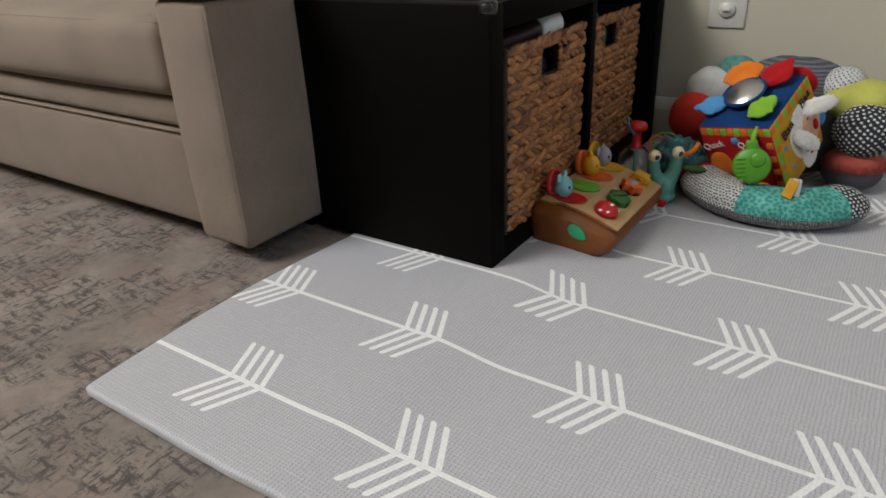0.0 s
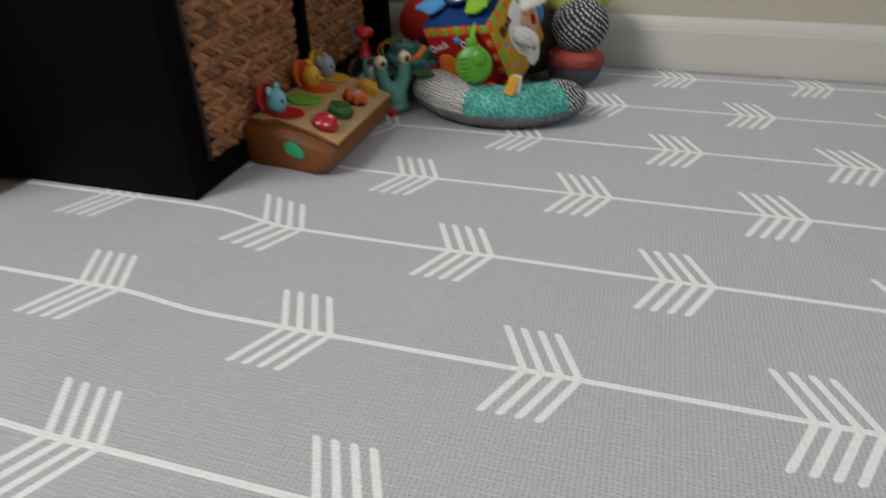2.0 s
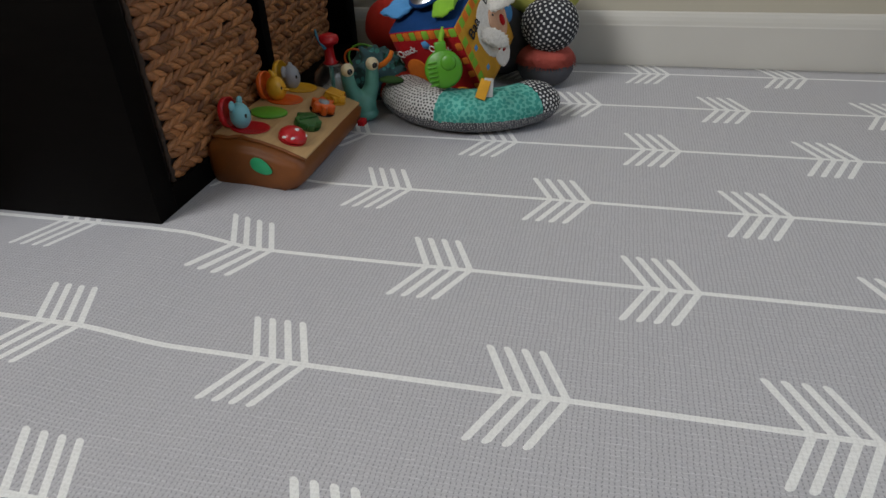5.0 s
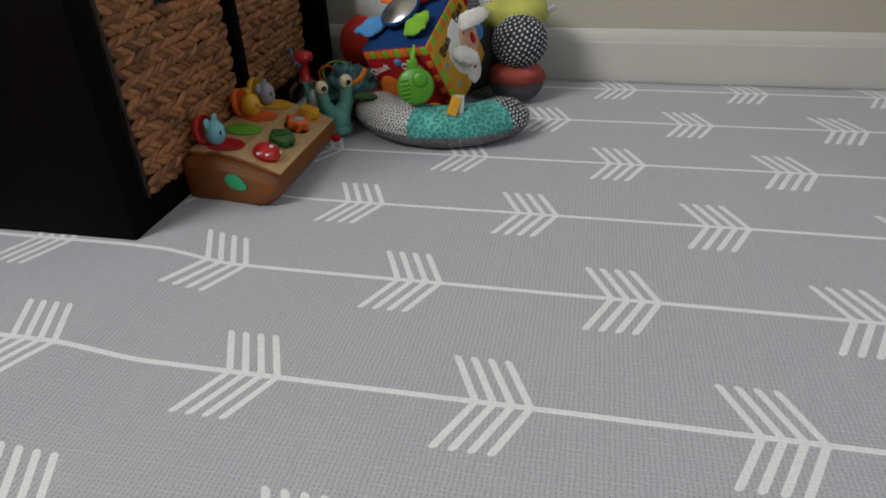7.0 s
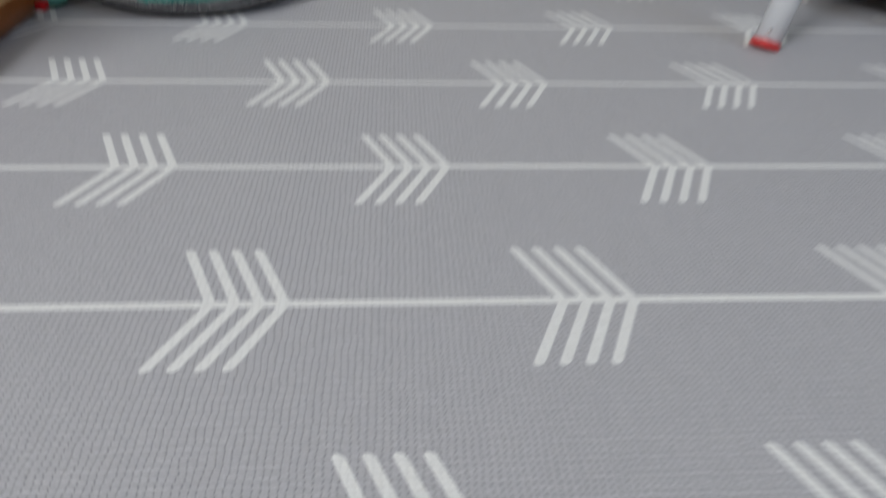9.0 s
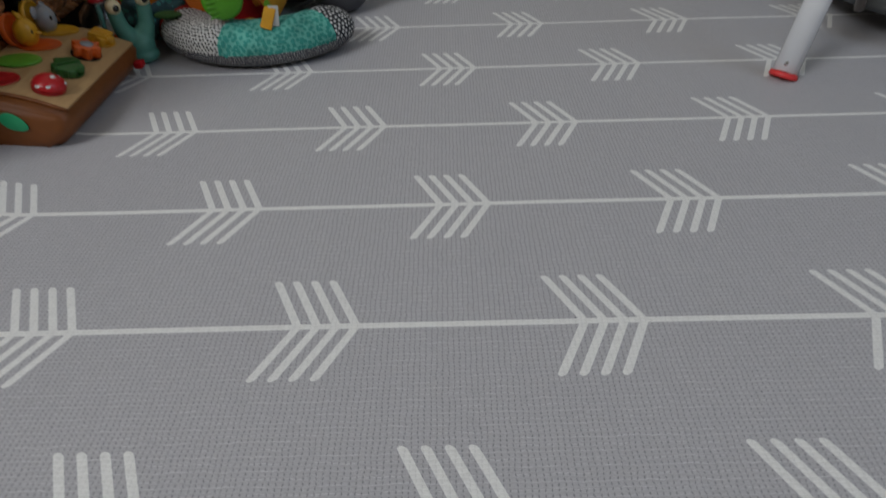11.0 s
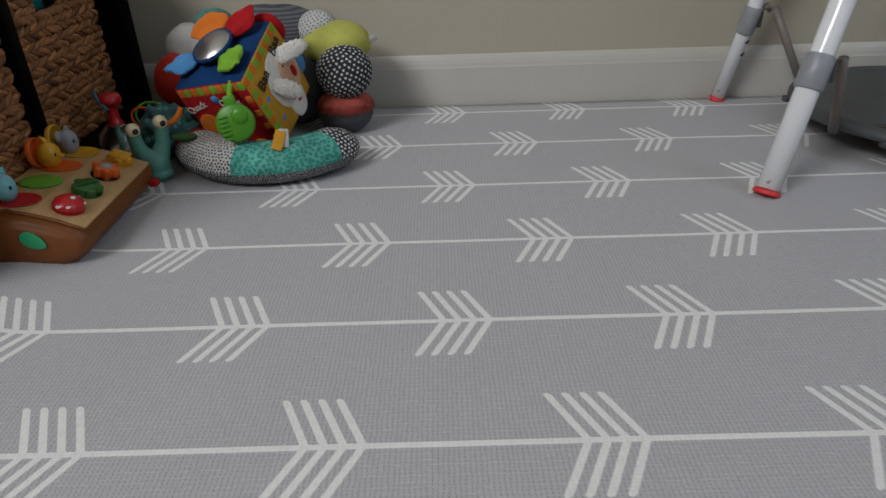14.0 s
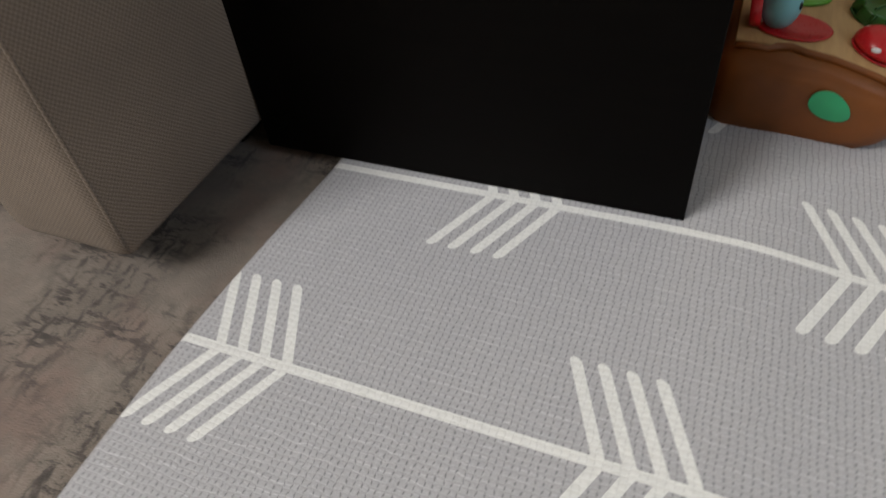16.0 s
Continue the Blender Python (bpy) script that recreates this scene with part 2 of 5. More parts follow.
PERIOD, PITCH = 0.265, 0.1975
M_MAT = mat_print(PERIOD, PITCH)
M_MAT_EDGE = plain("mat_edge_foam", (0.40, 0.40, 0.41), 0.6)
M_RUG = rug_pile()
M_WALL = wall_paint("beige_wall_paint", (0.43, 0.395, 0.315))
M_CEIL = wall_paint("white_ceiling_paint", (0.8, 0.8, 0.78))
M_TRIM = plain("white_trim_paint", (0.52, 0.50, 0.455), 0.4, 0.04, 3.0, 120.0, 0.08)
M_FLOOR = wood("oak_floor", (0.22, 0.13, 0.07), (0.36, 0.23, 0.13), (6, 60, 6), 0.4)
M_BLACK = wood("black_brown_veneer", (0.0022, 0.0018, 0.0016), (0.0040, 0.0032, 0.0028), (4, 60, 60), 0.55, spec=0.04)
M_SOFA = linen("taupe_linen", (0.098, 0.075, 0.058), (0.345, 0.268, 0.208))
M_STRAW = straw()
M_CORD = plain("dark_twisted_cord", (0.032, 0.016, 0.008), 0.8, 0.3, 60.0)
# basket lining, near black: the shade in the weave's gaps is in its colour
M_GAPSHADE = plain("gap_shade_lining", (0.012, 0.007, 0.004), 0.9)


# ---- building blocks ----
def finish(name, bm, material, smooth=True):
    me = bpy.data.meshes.new(name)
    bm.normal_update()
    bm.to_mesh(me)
    bm.free()
    if smooth:
        me.shade_smooth()
    for m in material if isinstance(material, (list, tuple)) else (material,):
        me.materials.append(m)
    return me


def part(name, bm, material, parent=None, label="", smooth=True, m=None):
    ob = new(name, finish(name, bm, material, smooth))
    ob.parent = parent
    if m is not None:
        ob.matrix_basis = m
    return tagged(ob, label)


def thing(name, label, category, m=None, group=""):
    ob = new(name)
    ob.empty_display_size = 0.05
    if m is not None:
        ob.matrix_basis = m
    return tagged(ob, label, category, group)


def box(x0, y0, z0, x1, y1, z1, bevel=0.003, segments=2):
    bm = bmesh.new()
    bmesh.ops.create_cube(bm, size=1)
    for v in bm.verts:
        v.co = ((x0 + x1) / 2 + v.co.x * (x1 - x0), (y0 + y1) / 2 + v.co.y * (y1 - y0), (z0 + z1) / 2 + v.co.z * (z1 - z0))
    if bevel:
        bmesh.ops.bevel(bm, geom=bm.edges[:], offset=bevel, segments=segments, profile=0.5, affect="EDGES")
    return bm


def blob(r, squash=(1, 1, 1), wobble=0.0, freq=20.0, power=1.0, seg=28, seed=0.0, at=(0, 0, 0)):
    """A padded round body: an ellipsoid, boxier with power below 1, with uneven stuffing."""
    bm = bmesh.new()
    bmesh.ops.create_uvsphere(bm, u_segments=seg, v_segments=seg * 2 // 3, radius=1)
    for v in bm.verts:
        d = Vector([math.copysign(abs(c) ** power, c) for c in v.co])
        k = 1 + wobble * noise.noise(v.co * freq * r + Vector((seed, seed * 2, 0)))
        v.co = Vector((d.x * r * squash[0] * k, d.y * r * squash[1] * k, d.z * r * squash[2] * k)) + Vector(at)
    return bm


def tube(points, radius, seg=10, closed_ends=True):
    """A round bar along points; radius a number or one for each point."""
    bm = bmesh.new()
    pts = [Vector(p) for p in points]
    rs = radius if isinstance(radius, (list, tuple)) else [radius] * len(pts)
    rings, side = [], None
    for i, p in enumerate(pts):
        d = (pts[min(i + 1, len(pts) - 1)] - pts[max(i - 1, 0)]).normalized()
        if side is None:
            side = d.orthogonal().normalized()
        side = (side - d * side.dot(d)).normalized()
        up = d.cross(side)
        rings.append([bm.verts.new(p + (side * math.cos(a) + up * math.sin(a)) * rs[i]) for a in (2 * math.pi * k / seg for k in range(seg))])
    for a, b in zip(rings, rings[1:]):
        for k in range(seg):
            bm.faces.new((a[k], a[(k + 1) % seg], b[(k + 1) % seg], b[k]))
    if closed_ends:
        bm.faces.new(rings[0][::-1])
        bm.faces.new(rings[-1])
    return bm


def lathe(profile, seg=32):
    """A turned body from (radius, height) pairs."""
    bm = bmesh.new()
    rings = [[bm.verts.new((r * math.cos(a), r * math.sin(a), z)) for a in (2 * math.pi * k / seg for k in range(seg))] for r, z in profile]
    for a, b in zip(rings, rings[1:]):
        for k in range(seg):
            bm.faces.new((a[k], a[(k + 1) % seg], b[(k + 1) % seg], b[k]))
    bm.faces.new(rings[0][::-1])
    bm.faces.new(rings[-1])
    return bm


def join(*bms):
    out = bmesh.new()
    for b in bms:
        me = bpy.data.meshes.new("tmp")
        b.to_mesh(me)
        b.free()
        out.from_mesh(me)
        bpy.data.meshes.remove(me)
    return out


def moved(bm, m):
    bm.transform(m)
    return bm


def prism(outline, z0, z1, bevel=0.0, segments=2):
    """A slab with the given (x, y) outline."""
    bm = bmesh.new()
    f = bm.faces.new([bm.verts.new((x, y, z0)) for x, y in outline])
    top = bmesh.ops.extrude_face_region(bm, geom=[f])
    for v in top["geom"]:
        if isinstance(v, bmesh.types.BMVert):
            v.co.z = z1
    bmesh.ops.recalc_face_normals(bm, faces=bm.faces[:])
    if bevel:
        bmesh.ops.bevel(bm, geom=bm.edges[:], offset=bevel, segments=segments, profile=0.5, affect="EDGES")
    return bm


def smoothstep(a, b, x):
    t = max(0.0, min(1.0, (x - a) / (b - a)))
    return t * t * (3 - 2 * t)


# ---- room ----
WALL_Y = 0.87
FLOOR_Z = -0.012
ROOM_H = 4.2


def structure(name, bm, material, label="", smooth=False):
    return tagged(part(name, bm, material, None, label, smooth), kind="structure")


structure("floor", box(-3.6, -2.82, FLOOR_Z - 0.1, 3.3, WALL_Y + 0.1, FLOOR_Z, 0), M_FLOOR, "brown oak floor under rug and mat")
structure("wall_north", box(-3.6, WALL_Y, FLOOR_Z, 3.3, WALL_Y + 0.12, ROOM_H, 0), M_WALL, "smooth beige painted wall")
structure("wall_west", box(-3.72, -2.82, FLOOR_Z, -3.6, WALL_Y + 0.12, ROOM_H, 0), M_WALL, "smooth beige painted wall")
structure("ceiling", box(-3.72, -2.82, ROOM_H, 3.42, WALL_Y + 0.12, ROOM_H + 0.1, 0), M_CEIL, "white painted ceiling")


def wall_with_window(name, wide0, wide1, thick0, thick1, w0, w1, z0, z1, along_x):
    pieces = []
    for a0, a1, b0, b1 in ((wide0, w0, FLOOR_Z, ROOM_H), (w1, wide1, FLOOR_Z, ROOM_H), (w0, w1, FLOOR_Z, z0), (w0, w1, z1, ROOM_H)):
        pieces.append(box(a0, thick0, b0, a1, thick1, b1, 0) if along_x else box(thick0, a0, b0, thick1, a1, b1, 0))
    structure(name, join(*pieces), M_WALL, "smooth beige painted wall with a window")


wall_with_window("wall_south", -3.6, 3.3, -2.82, -2.7, -2.7, -0.9, 2.6, 4.0, True)
wall_with_window("wall_east", -2.7, WALL_Y, 3.18, 3.3, -1.65, -0.15, 1.2, 3.4, False)


def baseboard():
    """A tall flat board with a stepped cap, along the wall."""
    prof = [(0, FLOOR_Z), (-0.013, FLOOR_Z), (-0.013, 0.082), (-0.0118, 0.085), (-0.0105, 0.092), (-0.0080, 0.100), (-0.0045, 0.107), (0, 0.110)]
    bm = bmesh.new()
    ends = [[bm.verts.new((x, WALL_Y + y, z)) for y, z in prof] for x in (-3.6, 3.18)]
    for i in range(len(prof) - 1):
        bm.faces.new((ends[0][i], ends[1][i], ends[1][i + 1], ends[0][i + 1]))
    bmesh.ops.recalc_face_normals(bm, faces=bm.faces[:])
    structure("baseboard", bm, M_TRIM, "white painted baseboard with a moulded cap")


baseboard()


def rug():
    bm = box(-2.6, -2.3, FLOOR_Z, 0.13, 0.5, 0.0, 0.002)
    tagged(part("rug", bm, M_RUG, None, "", False), "faded beige and charcoal distressed area rug on the floor", "rug")


rug()


def lift(x, y):
    """The mat's rise where it lies over the rug."""
    edge = 0.185 + 0.02 * math.sin(3.1 * y + 0.6)
    return 0.0125 * (1 - smoothstep(edge - 0.062, edge + 0.062, x)) + 0.0008 * noise.noise(Vector((x * 4, y * 4, 0)))


def play_mat():
    x0, x1, y0, y1 = -0.205, 2.1, -0.508, WALL_Y - 0.016
    bm = bmesh.new()
    uv = bm.loops.layers.uv.new("UVMap")
    xs = [x0, x0 + 0.002, x0 + 0.005] + [x0 + 0.46 * i / 46 for i in range(1, 46)] + [0.255 + (x1 - 0.255) * i / 60 for i in range(61)]
    ys = [y0, y0 + 0.002, y0 + 0.005, y0 + 0.010, y0 + 0.016, y0 + 0.024] + [y0 + 0.024 + (y1 - y0 - 0.024) * j / 45 for j in range(1, 46)]
    src = {}

    def vert(x, y, dz=0.0):
        a, c = x0 + 0.010 - x, y0 + 0.010 - y
        if a > 0 and c > 0:
            k = max(a, c) / math.hypot(a, c)
            x, y = x0 + 0.010 - a * k, y0 + 0.010 - c * k
        over = 1 - smoothstep(0.06, 0.25, x)
        bow = -0.016 * math.sin(math.pi * (y + 0.5) / 0.5) * (1 - smoothstep(-0.2, -0.09, x)) if -0.5 < y < 0 else 0.0
        v = bm.verts.new((x + bow, y + over * 0.035 * (y + 0.2) * (1 if y < 0.1 else 0.3), lift(x, y) + dz))
        src[v] = (x + bow, y)
        return v

    grid = [[vert(x, y, -0.0024 if (i in (0, len(xs) - 1) or j in (0, 50)) else -0.001 if i == 1 or j == 1 else 0.0) for j, y in enumerate(ys)] for i, x in enumerate(xs)]
    for i in range(len(xs) - 1):
        for j in range(50):
            bm.faces.new((grid[i][j], grid[i + 1][j], grid[i + 1][j + 1], grid[i][j + 1]))
    rim = [grid[i][0] for i in range(len(xs))] + [grid[-1][j] for j in range(1, 51)] + [grid[i][50] for i in range(len(xs) - 2, -1, -1)] + [grid[0][j] for j in range(49, 0, -1)]
    low = []
    for v in rim:
        w = bm.verts.new((v.co.x, v.co.y, v.co.z - 0.0078))
        src[w] = src[v]
        low.append(w)
    for i in range(len(rim)):
        k = (i + 1) % len(rim)
        f = bm.faces.new((rim[i], low[i], low[k], rim[k]))
        f.material_index = 1
    for f in bm.faces:
        for l in f.loops:
            l[uv].uv = src[l.vert]
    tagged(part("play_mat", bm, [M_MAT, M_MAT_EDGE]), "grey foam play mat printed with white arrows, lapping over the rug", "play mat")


play_mat()


# ---- cube shelf ----
CAB = dict(x0=-0.281, x1=0.095, y0=0.017, y1=0.828, z0=0.012, z1=0.424)


def cube_shelf():
    c = CAB
    t = thing("cube_shelf", "low black-brown two-cube shelf standing on the mat edge", "shelf")
    part("side_panel", box(c["x0"], c["y0"], c["z0"], c["x1"], c["y0"] + 0.042, c["z1"], 0.0015), M_BLACK, t)
    part("side_panel", box(c["x0"], c["y1"] - 0.046, c["z0"], c["x1"], c["y1"], c["z1"], 0.0015), M_BLACK, t)
    part("top_panel", box(c["x0"], c["y0"] + 0.042, c["z1"] - 0.038, c["x1"], c["y1"] - 0.046, c["z1"], 0.0012), M_BLACK, t)
    part("bottom_panel", box(c["x0"], c["y0"] + 0.042, c["z0"], c["x1"], c["y1"] - 0.046, c["z0"] + 0.037, 0.0012), M_BLACK, t)
    part("divider", box(c["x0"], 0.392, c["z0"] + 0.037, c["x1"], 0.415, c["z1"] - 0.038, 0.001), M_BLACK, t)
    part("back_panel", box(c["x0"], c["y0"] + 0.042, c["z0"] + 0.037, c["x0"] + 0.004, 0.392, c["z1"] - 0.038, 0), M_BLACK, t)
    part("back_panel", box(c["x0"], 0.415, c["z0"] + 0.037, c["x0"] + 0.004, c["y1"] - 0.046, c["z1"] - 0.038, 0), M_BLACK, t)


cube_shelf()


def strand(cx, cy, cz, length, thick, slant, bulge, along_y=True):
    """One leaf of a plait: a bent, pointed lump lying on the wall of the basket."""
    bm = bmesh.new()
    n, seg, rings = 6, 7, []
    for i in range(n + 1):
        u = i / n * 2 - 1
        r = thick * max(0.10, (1 - abs(u) ** 1.7)) ** 0.75
        a, h = u * length / 2, slant * u * 0.0062
        out = bulge * (1 - u * u) * 0.8 + (0.0015 if u > 0 else -0.0015) * abs(u)
        ring = []
        for k in range(seg):
            g = 2 * math.pi * k / seg
            w = 1 + random.uniform(-0.10, 0.10)
            p = (out + r * 0.62 * math.cos(g) * w, a, h + r * math.sin(g) * w)
            ring.append(bm.verts.new((cx + p[0], cy + p[1], cz + p[2]) if along_y else (cx + p[1], cy - p[0], cz + p[2])))
        rings.append(ring)
    for a, b in zip(rings, rings[1:]):
        for k in range(seg):
            bm.faces.new((a[k], a[(k + 1) % seg], b[(k + 1) % seg], b[k]))
    bm.faces.new(rings[0][::-1])
    bm.faces.new(rings[-1])
    return bm


def merge(parts):
    out = bmesh.new()
    for b in parts:
        base = [out.verts.new(v.co) for v in b.verts]
        b.verts.index_update()
        for f in b.faces:
            out.faces.new([base[v.index] for v in f.verts])
        b.free()
    return out


def basket(front, y0, y1, z0, z1, depth, hole, label):
    t = thing("woven_basket", label, "basket", group="baskets in the shelf")
    h0, h1 = hole - 0.038, hole + 0.038
    hz0, hz1 = z1 - 0.066, z1 - 0.021
    f = front - 0.008
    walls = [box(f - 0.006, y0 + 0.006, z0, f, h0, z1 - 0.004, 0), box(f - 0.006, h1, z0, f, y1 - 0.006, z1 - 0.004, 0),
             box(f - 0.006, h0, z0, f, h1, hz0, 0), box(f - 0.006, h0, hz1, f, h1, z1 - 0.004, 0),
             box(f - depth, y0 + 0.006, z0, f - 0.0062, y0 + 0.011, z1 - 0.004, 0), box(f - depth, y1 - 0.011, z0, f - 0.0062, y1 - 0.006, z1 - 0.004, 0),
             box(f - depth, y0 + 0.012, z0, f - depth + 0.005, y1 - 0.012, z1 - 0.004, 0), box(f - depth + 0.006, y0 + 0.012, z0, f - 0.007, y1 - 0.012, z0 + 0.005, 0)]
    # panels behind the strands, coloured as the deep shade seen between them
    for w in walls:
        part("lining_panel", w, M_GAPSHADE, t, smooth=False)
    sides, spare, made = [], [], 0
    rows = 22
    pitch = (z1 - z0) / rows
    left = y0 + 0.018
    for r in range(rows - 1, -1, -1):
        z = z0 + pitch * (r + 0.5)
        y = left - random.uniform(0.0, 0.010)
        lean = 1 if r % 2 else -1
        while y < y1 - 0.004:
            ln = random.uniform(0.030, 0.041)
            mid = min(max(y + ln * 0.30, left + 0.008), y1 - 0.012)
            level = hz0 - 0.004 < z < hz1 + 0.004
            if not (level and h0 - 0.006 < mid < h1 + 0.006):
                lump = strand(front - 0.006 + random.uniform(-0.0015, 0.0012), mid, z + random.uniform(-0.0012, 0.0012), ln, pitch * random.uniform(0.38, 0.53), lean * random.uniform(0.85, 1.45), random.uniform(0.0005, 0.005))
                for v in lump.verts:
                    v.co.y = min(max(v.co.y, left - 0.001), y1 - 0.003)
                    if level and h0 - 0.002 < v.co.y < h1 + 0.002:
                        v.co.y = h0 - 0.002 if mid < hole else h1 + 0.002
                if made < 290:
                    part("strand", lump, M_STRAW, t)
                else:
                    spare.append(lump)
                made += 1
            y += ln * random.uniform(0.44, 0.54)
        for k in range(5):
            sides.append(strand(front - 0.022 - k * 0.022, y0 + 0.006, z + random.uniform(-0.001, 0.001), 0.034, pitch * 0.52, random.uniform(-1, 1), 0.003, False))
    tagged(part("side_weave", merge(sides), M_STRAW, t), kind="stuff")
    if spare:
        tagged(part("low_weave", merge(spare), M_STRAW, t), kind="stuff")
    # straw bound round the two upright edges of the handle hole
    for y in (h0 - 0.002, h1 + 0.002):
        bound = [strand(front - 0.004, y, hz0 + 0.004 + k * 0.0072, 0.010, 0.0046, random.uniform(-0.4, 0.4), 0.0015) for k in range(6)]
        for b in bound:
            part("hole_binding", b, M_STRAW, t)
    wrap = [strand(front - 0.005, h0 + 0.004 + k * 0.0066, (hz1 + z1) / 2, 0.0085, 0.006, 0, 0.002) for k in range(11)]
    for b in wrap:
        for v in b.verts:
            v.co.z = (hz1 + z1) / 2 + (v.co.z - (hz1 + z1) / 2) * 1.9
    part("handle_wrap", merge(wrap), M_STRAW, t, "straw-wrapped handle bar")
    # two dark frayed cords lace the front to the side
    for dy, dx in ((0.003, -0.012), (0.0145, -0.006)):
        path = [(front + dx + random.uniform(-0.001, 0.001), y0 + dy + random.uniform(-0.0012, 0.0012), z0 + (z1 - z0) * i / 44) for i in range(45)]
        part("corner_cord", tube(path, [random.uniform(0.0030, 0.0052) for i in range(45)], 7), M_CORD, t)
    frays = []
    for k in range(70):
        z, y = z0 + (z1 - z0) * random.random(), y0 + random.choice((0.002, 0.013))
        p = Vector((front - 0.008, y, z))
        frays.append(tube([p, p + Vector((0.003, random.uniform(-0.005, 0.001), random.uniform(-0.003, 0.003))), p + Vector((0.005, random.uniform(-0.009, 0.003), random.uniform(-0.006, 0.006)))], [0.0011, 0.0008, 0.0003], 4))
    tagged(part("frayed_fibre", merge(frays), M_CORD, t), kind="stuff")
    return t


basket(0.094, 0.060, 0.376, 0.0505, 0.356, 0.33, 0.228, "brown woven water hyacinth basket with cut-out handle, pulled flush in shelf")
basket(0.074, 0.420, 0.732, 0.0505, 0.347, 0.31, 0.556, "brown woven water hyacinth basket with cut-out handle, pushed into shelf")


# ---- sofa ----
def padded(x0, y0, z0, x1, y1, z1, puff=0.012, bevel=0.02, front=0.0):
    """An upholstered block whose faces swell a little."""
    bm = box(x0, y0, z0, x1, y1, z1, 0.0 if front else bevel, 3)
    if front:
        upright = [e for e in bm.edges if all(abs(v.co.y - y0) < 1e-5 for v in e.verts) and all(abs(v.co.x - x0) < 1e-5 for v in e.verts)]
        bmesh.ops.bevel(bm, geom=upright, offset=front, segments=6, profile=0.5, affect="EDGES")
        bmesh.ops.bevel(bm, geom=[e for e in bm.edges if e.calc_face_angle(0) > 0.6], offset=bevel, segments=3, profile=0.5, affect="EDGES")
    bmesh.ops.subdivide_edges(bm, edges=[e for e in bm.edges if e.calc_length() > 0.08], cuts=7, use_grid_fill=True)
    c, h = Vector(((x0 + x1) / 2, (y0 + y1) / 2, (z0 + z1) / 2)), Vector(((x1 - x0) / 2, (y1 - y0) / 2, (z1 - z0) / 2))
    for v in bm.verts:
        u = [(v.co[i] - c[i]) / h[i] for i in range(3)]
        for i in range(3):
            j, k = (i + 1) % 3, (i + 2) % 3
            if abs(u[i]) > 0.9:
                v.co[i] += math.copysign(puff * (1 - u[j] ** 2) * (1 - u[k] ** 2), u[i])
        v.co += Vector((0, 0, 1)) * 0.002 * noise.noise(v.co * 14)
    return bm


def sofa():
    t = thing("sofa", "taupe linen upholstered sofa with piped seams beside the shelf", "sofa")
    part("arm", padded(-0.434, -0.163, 0.032, -0.284, 0.72, 0.440, 0.008, 0.012, 0.050), M_SOFA, t)
    part("arm_cap", padded(-0.442, -0.174, 0.442, -0.272, 0.72, 0.52, 0.006, 0.02), M_SOFA, t)
    part("seat_base", padded(-2.0, -0.146, 0.045, -0.412, 0.70, 0.222, 0.004, 0.012), M_SOFA, t)
    part("seat_deck", padded(-2.0, -0.140, 0.226, -0.412, 0.70, 0.280, 0.006, 0.012), M_SOFA, t)
    part("seat_cushion", padded(-1.15, -0.162, 0.284, -0.417, 0.50, 0.412, 0.016, 0.024), M_SOFA, t)
    part("seat_cushion", padded(-1.98, -0.158, 0.284, -1.155, 0.50, 0.412, 0.014, 0.024), M_SOFA, t)
    part("backrest", padded(-2.0, 0.52, 0.284, -0.412, 0.72, 0.85, 0.02, 0.05), M_SOFA, t)
    part("arm", padded(-2.13, -0.161, 0.032, -2.004, 0.72, 0.52, 0.004, 0.012), M_SOFA, t)
    for z, y in ((0.292, -0.158), (0.404, -0.158)):
        part("piping", tube([(-1.14 + 0.70 * i / 20, y + 0.006 - 0.006 * math.sin(math.pi * i / 20), z) for i in range(21)] + [(-0.428, y + 0.010, z), (-0.418, y + 0.022, z), (-0.414, y + 0.05, z)], 0.0026, 6), M_SOFA, t)
    part("piping", tube([(-2.0 + 1.585 * i / 30, -0.1475, 0.2235) for i in range(31)], 0.0028, 6), M_SOFA, t)
    part("piping", tube([(-0.2868, -0.1588, 0.042 + 0.391 * i / 12) for i in range(13)], 0.0016, 6), M_SOFA, t, "stitched corner seam")
    part("piping", tube([(-0.4260, -0.1400, 0.045 + 0.388 * i / 12) for i in range(13)], 0.0016, 6), M_SOFA, t)
    for x in (-0.345, -2.06):
        for y in (0.05, 0.66):
            part("leg", box(x - 0.025, y - 0.025, 0.0, x + 0.025, y + 0.025, 0.034, 0.003), M_BLACK, t, "short black block foot")


sofa()


# ---- fabric ring with stuffed balls ----
RING = (0.428, 0.578)
M_TEAL = dotted("teal_cotton_scales", (0.03, 0.20, 0.17), (0.012, 0.115, 0.10), 120, 0.40, 0.8)
M_RED = cloth("red_fleece", (0.48, 0.030, 0.020))
M_WHITE = cloth("white_fleece", (0.45, 0.45, 0.43), 700)
M_LIME = cloth("lime_fleece", (0.45, 0.45, 0.105), 600)
M_CORAL = cloth("coral_plush", (0.42, 0.085, 0.065), 350, bump=1.0)
M_GREY = cloth("grey_fleece", (0.075, 0.075, 0.085))


ARC = (radians(168), radians(345))


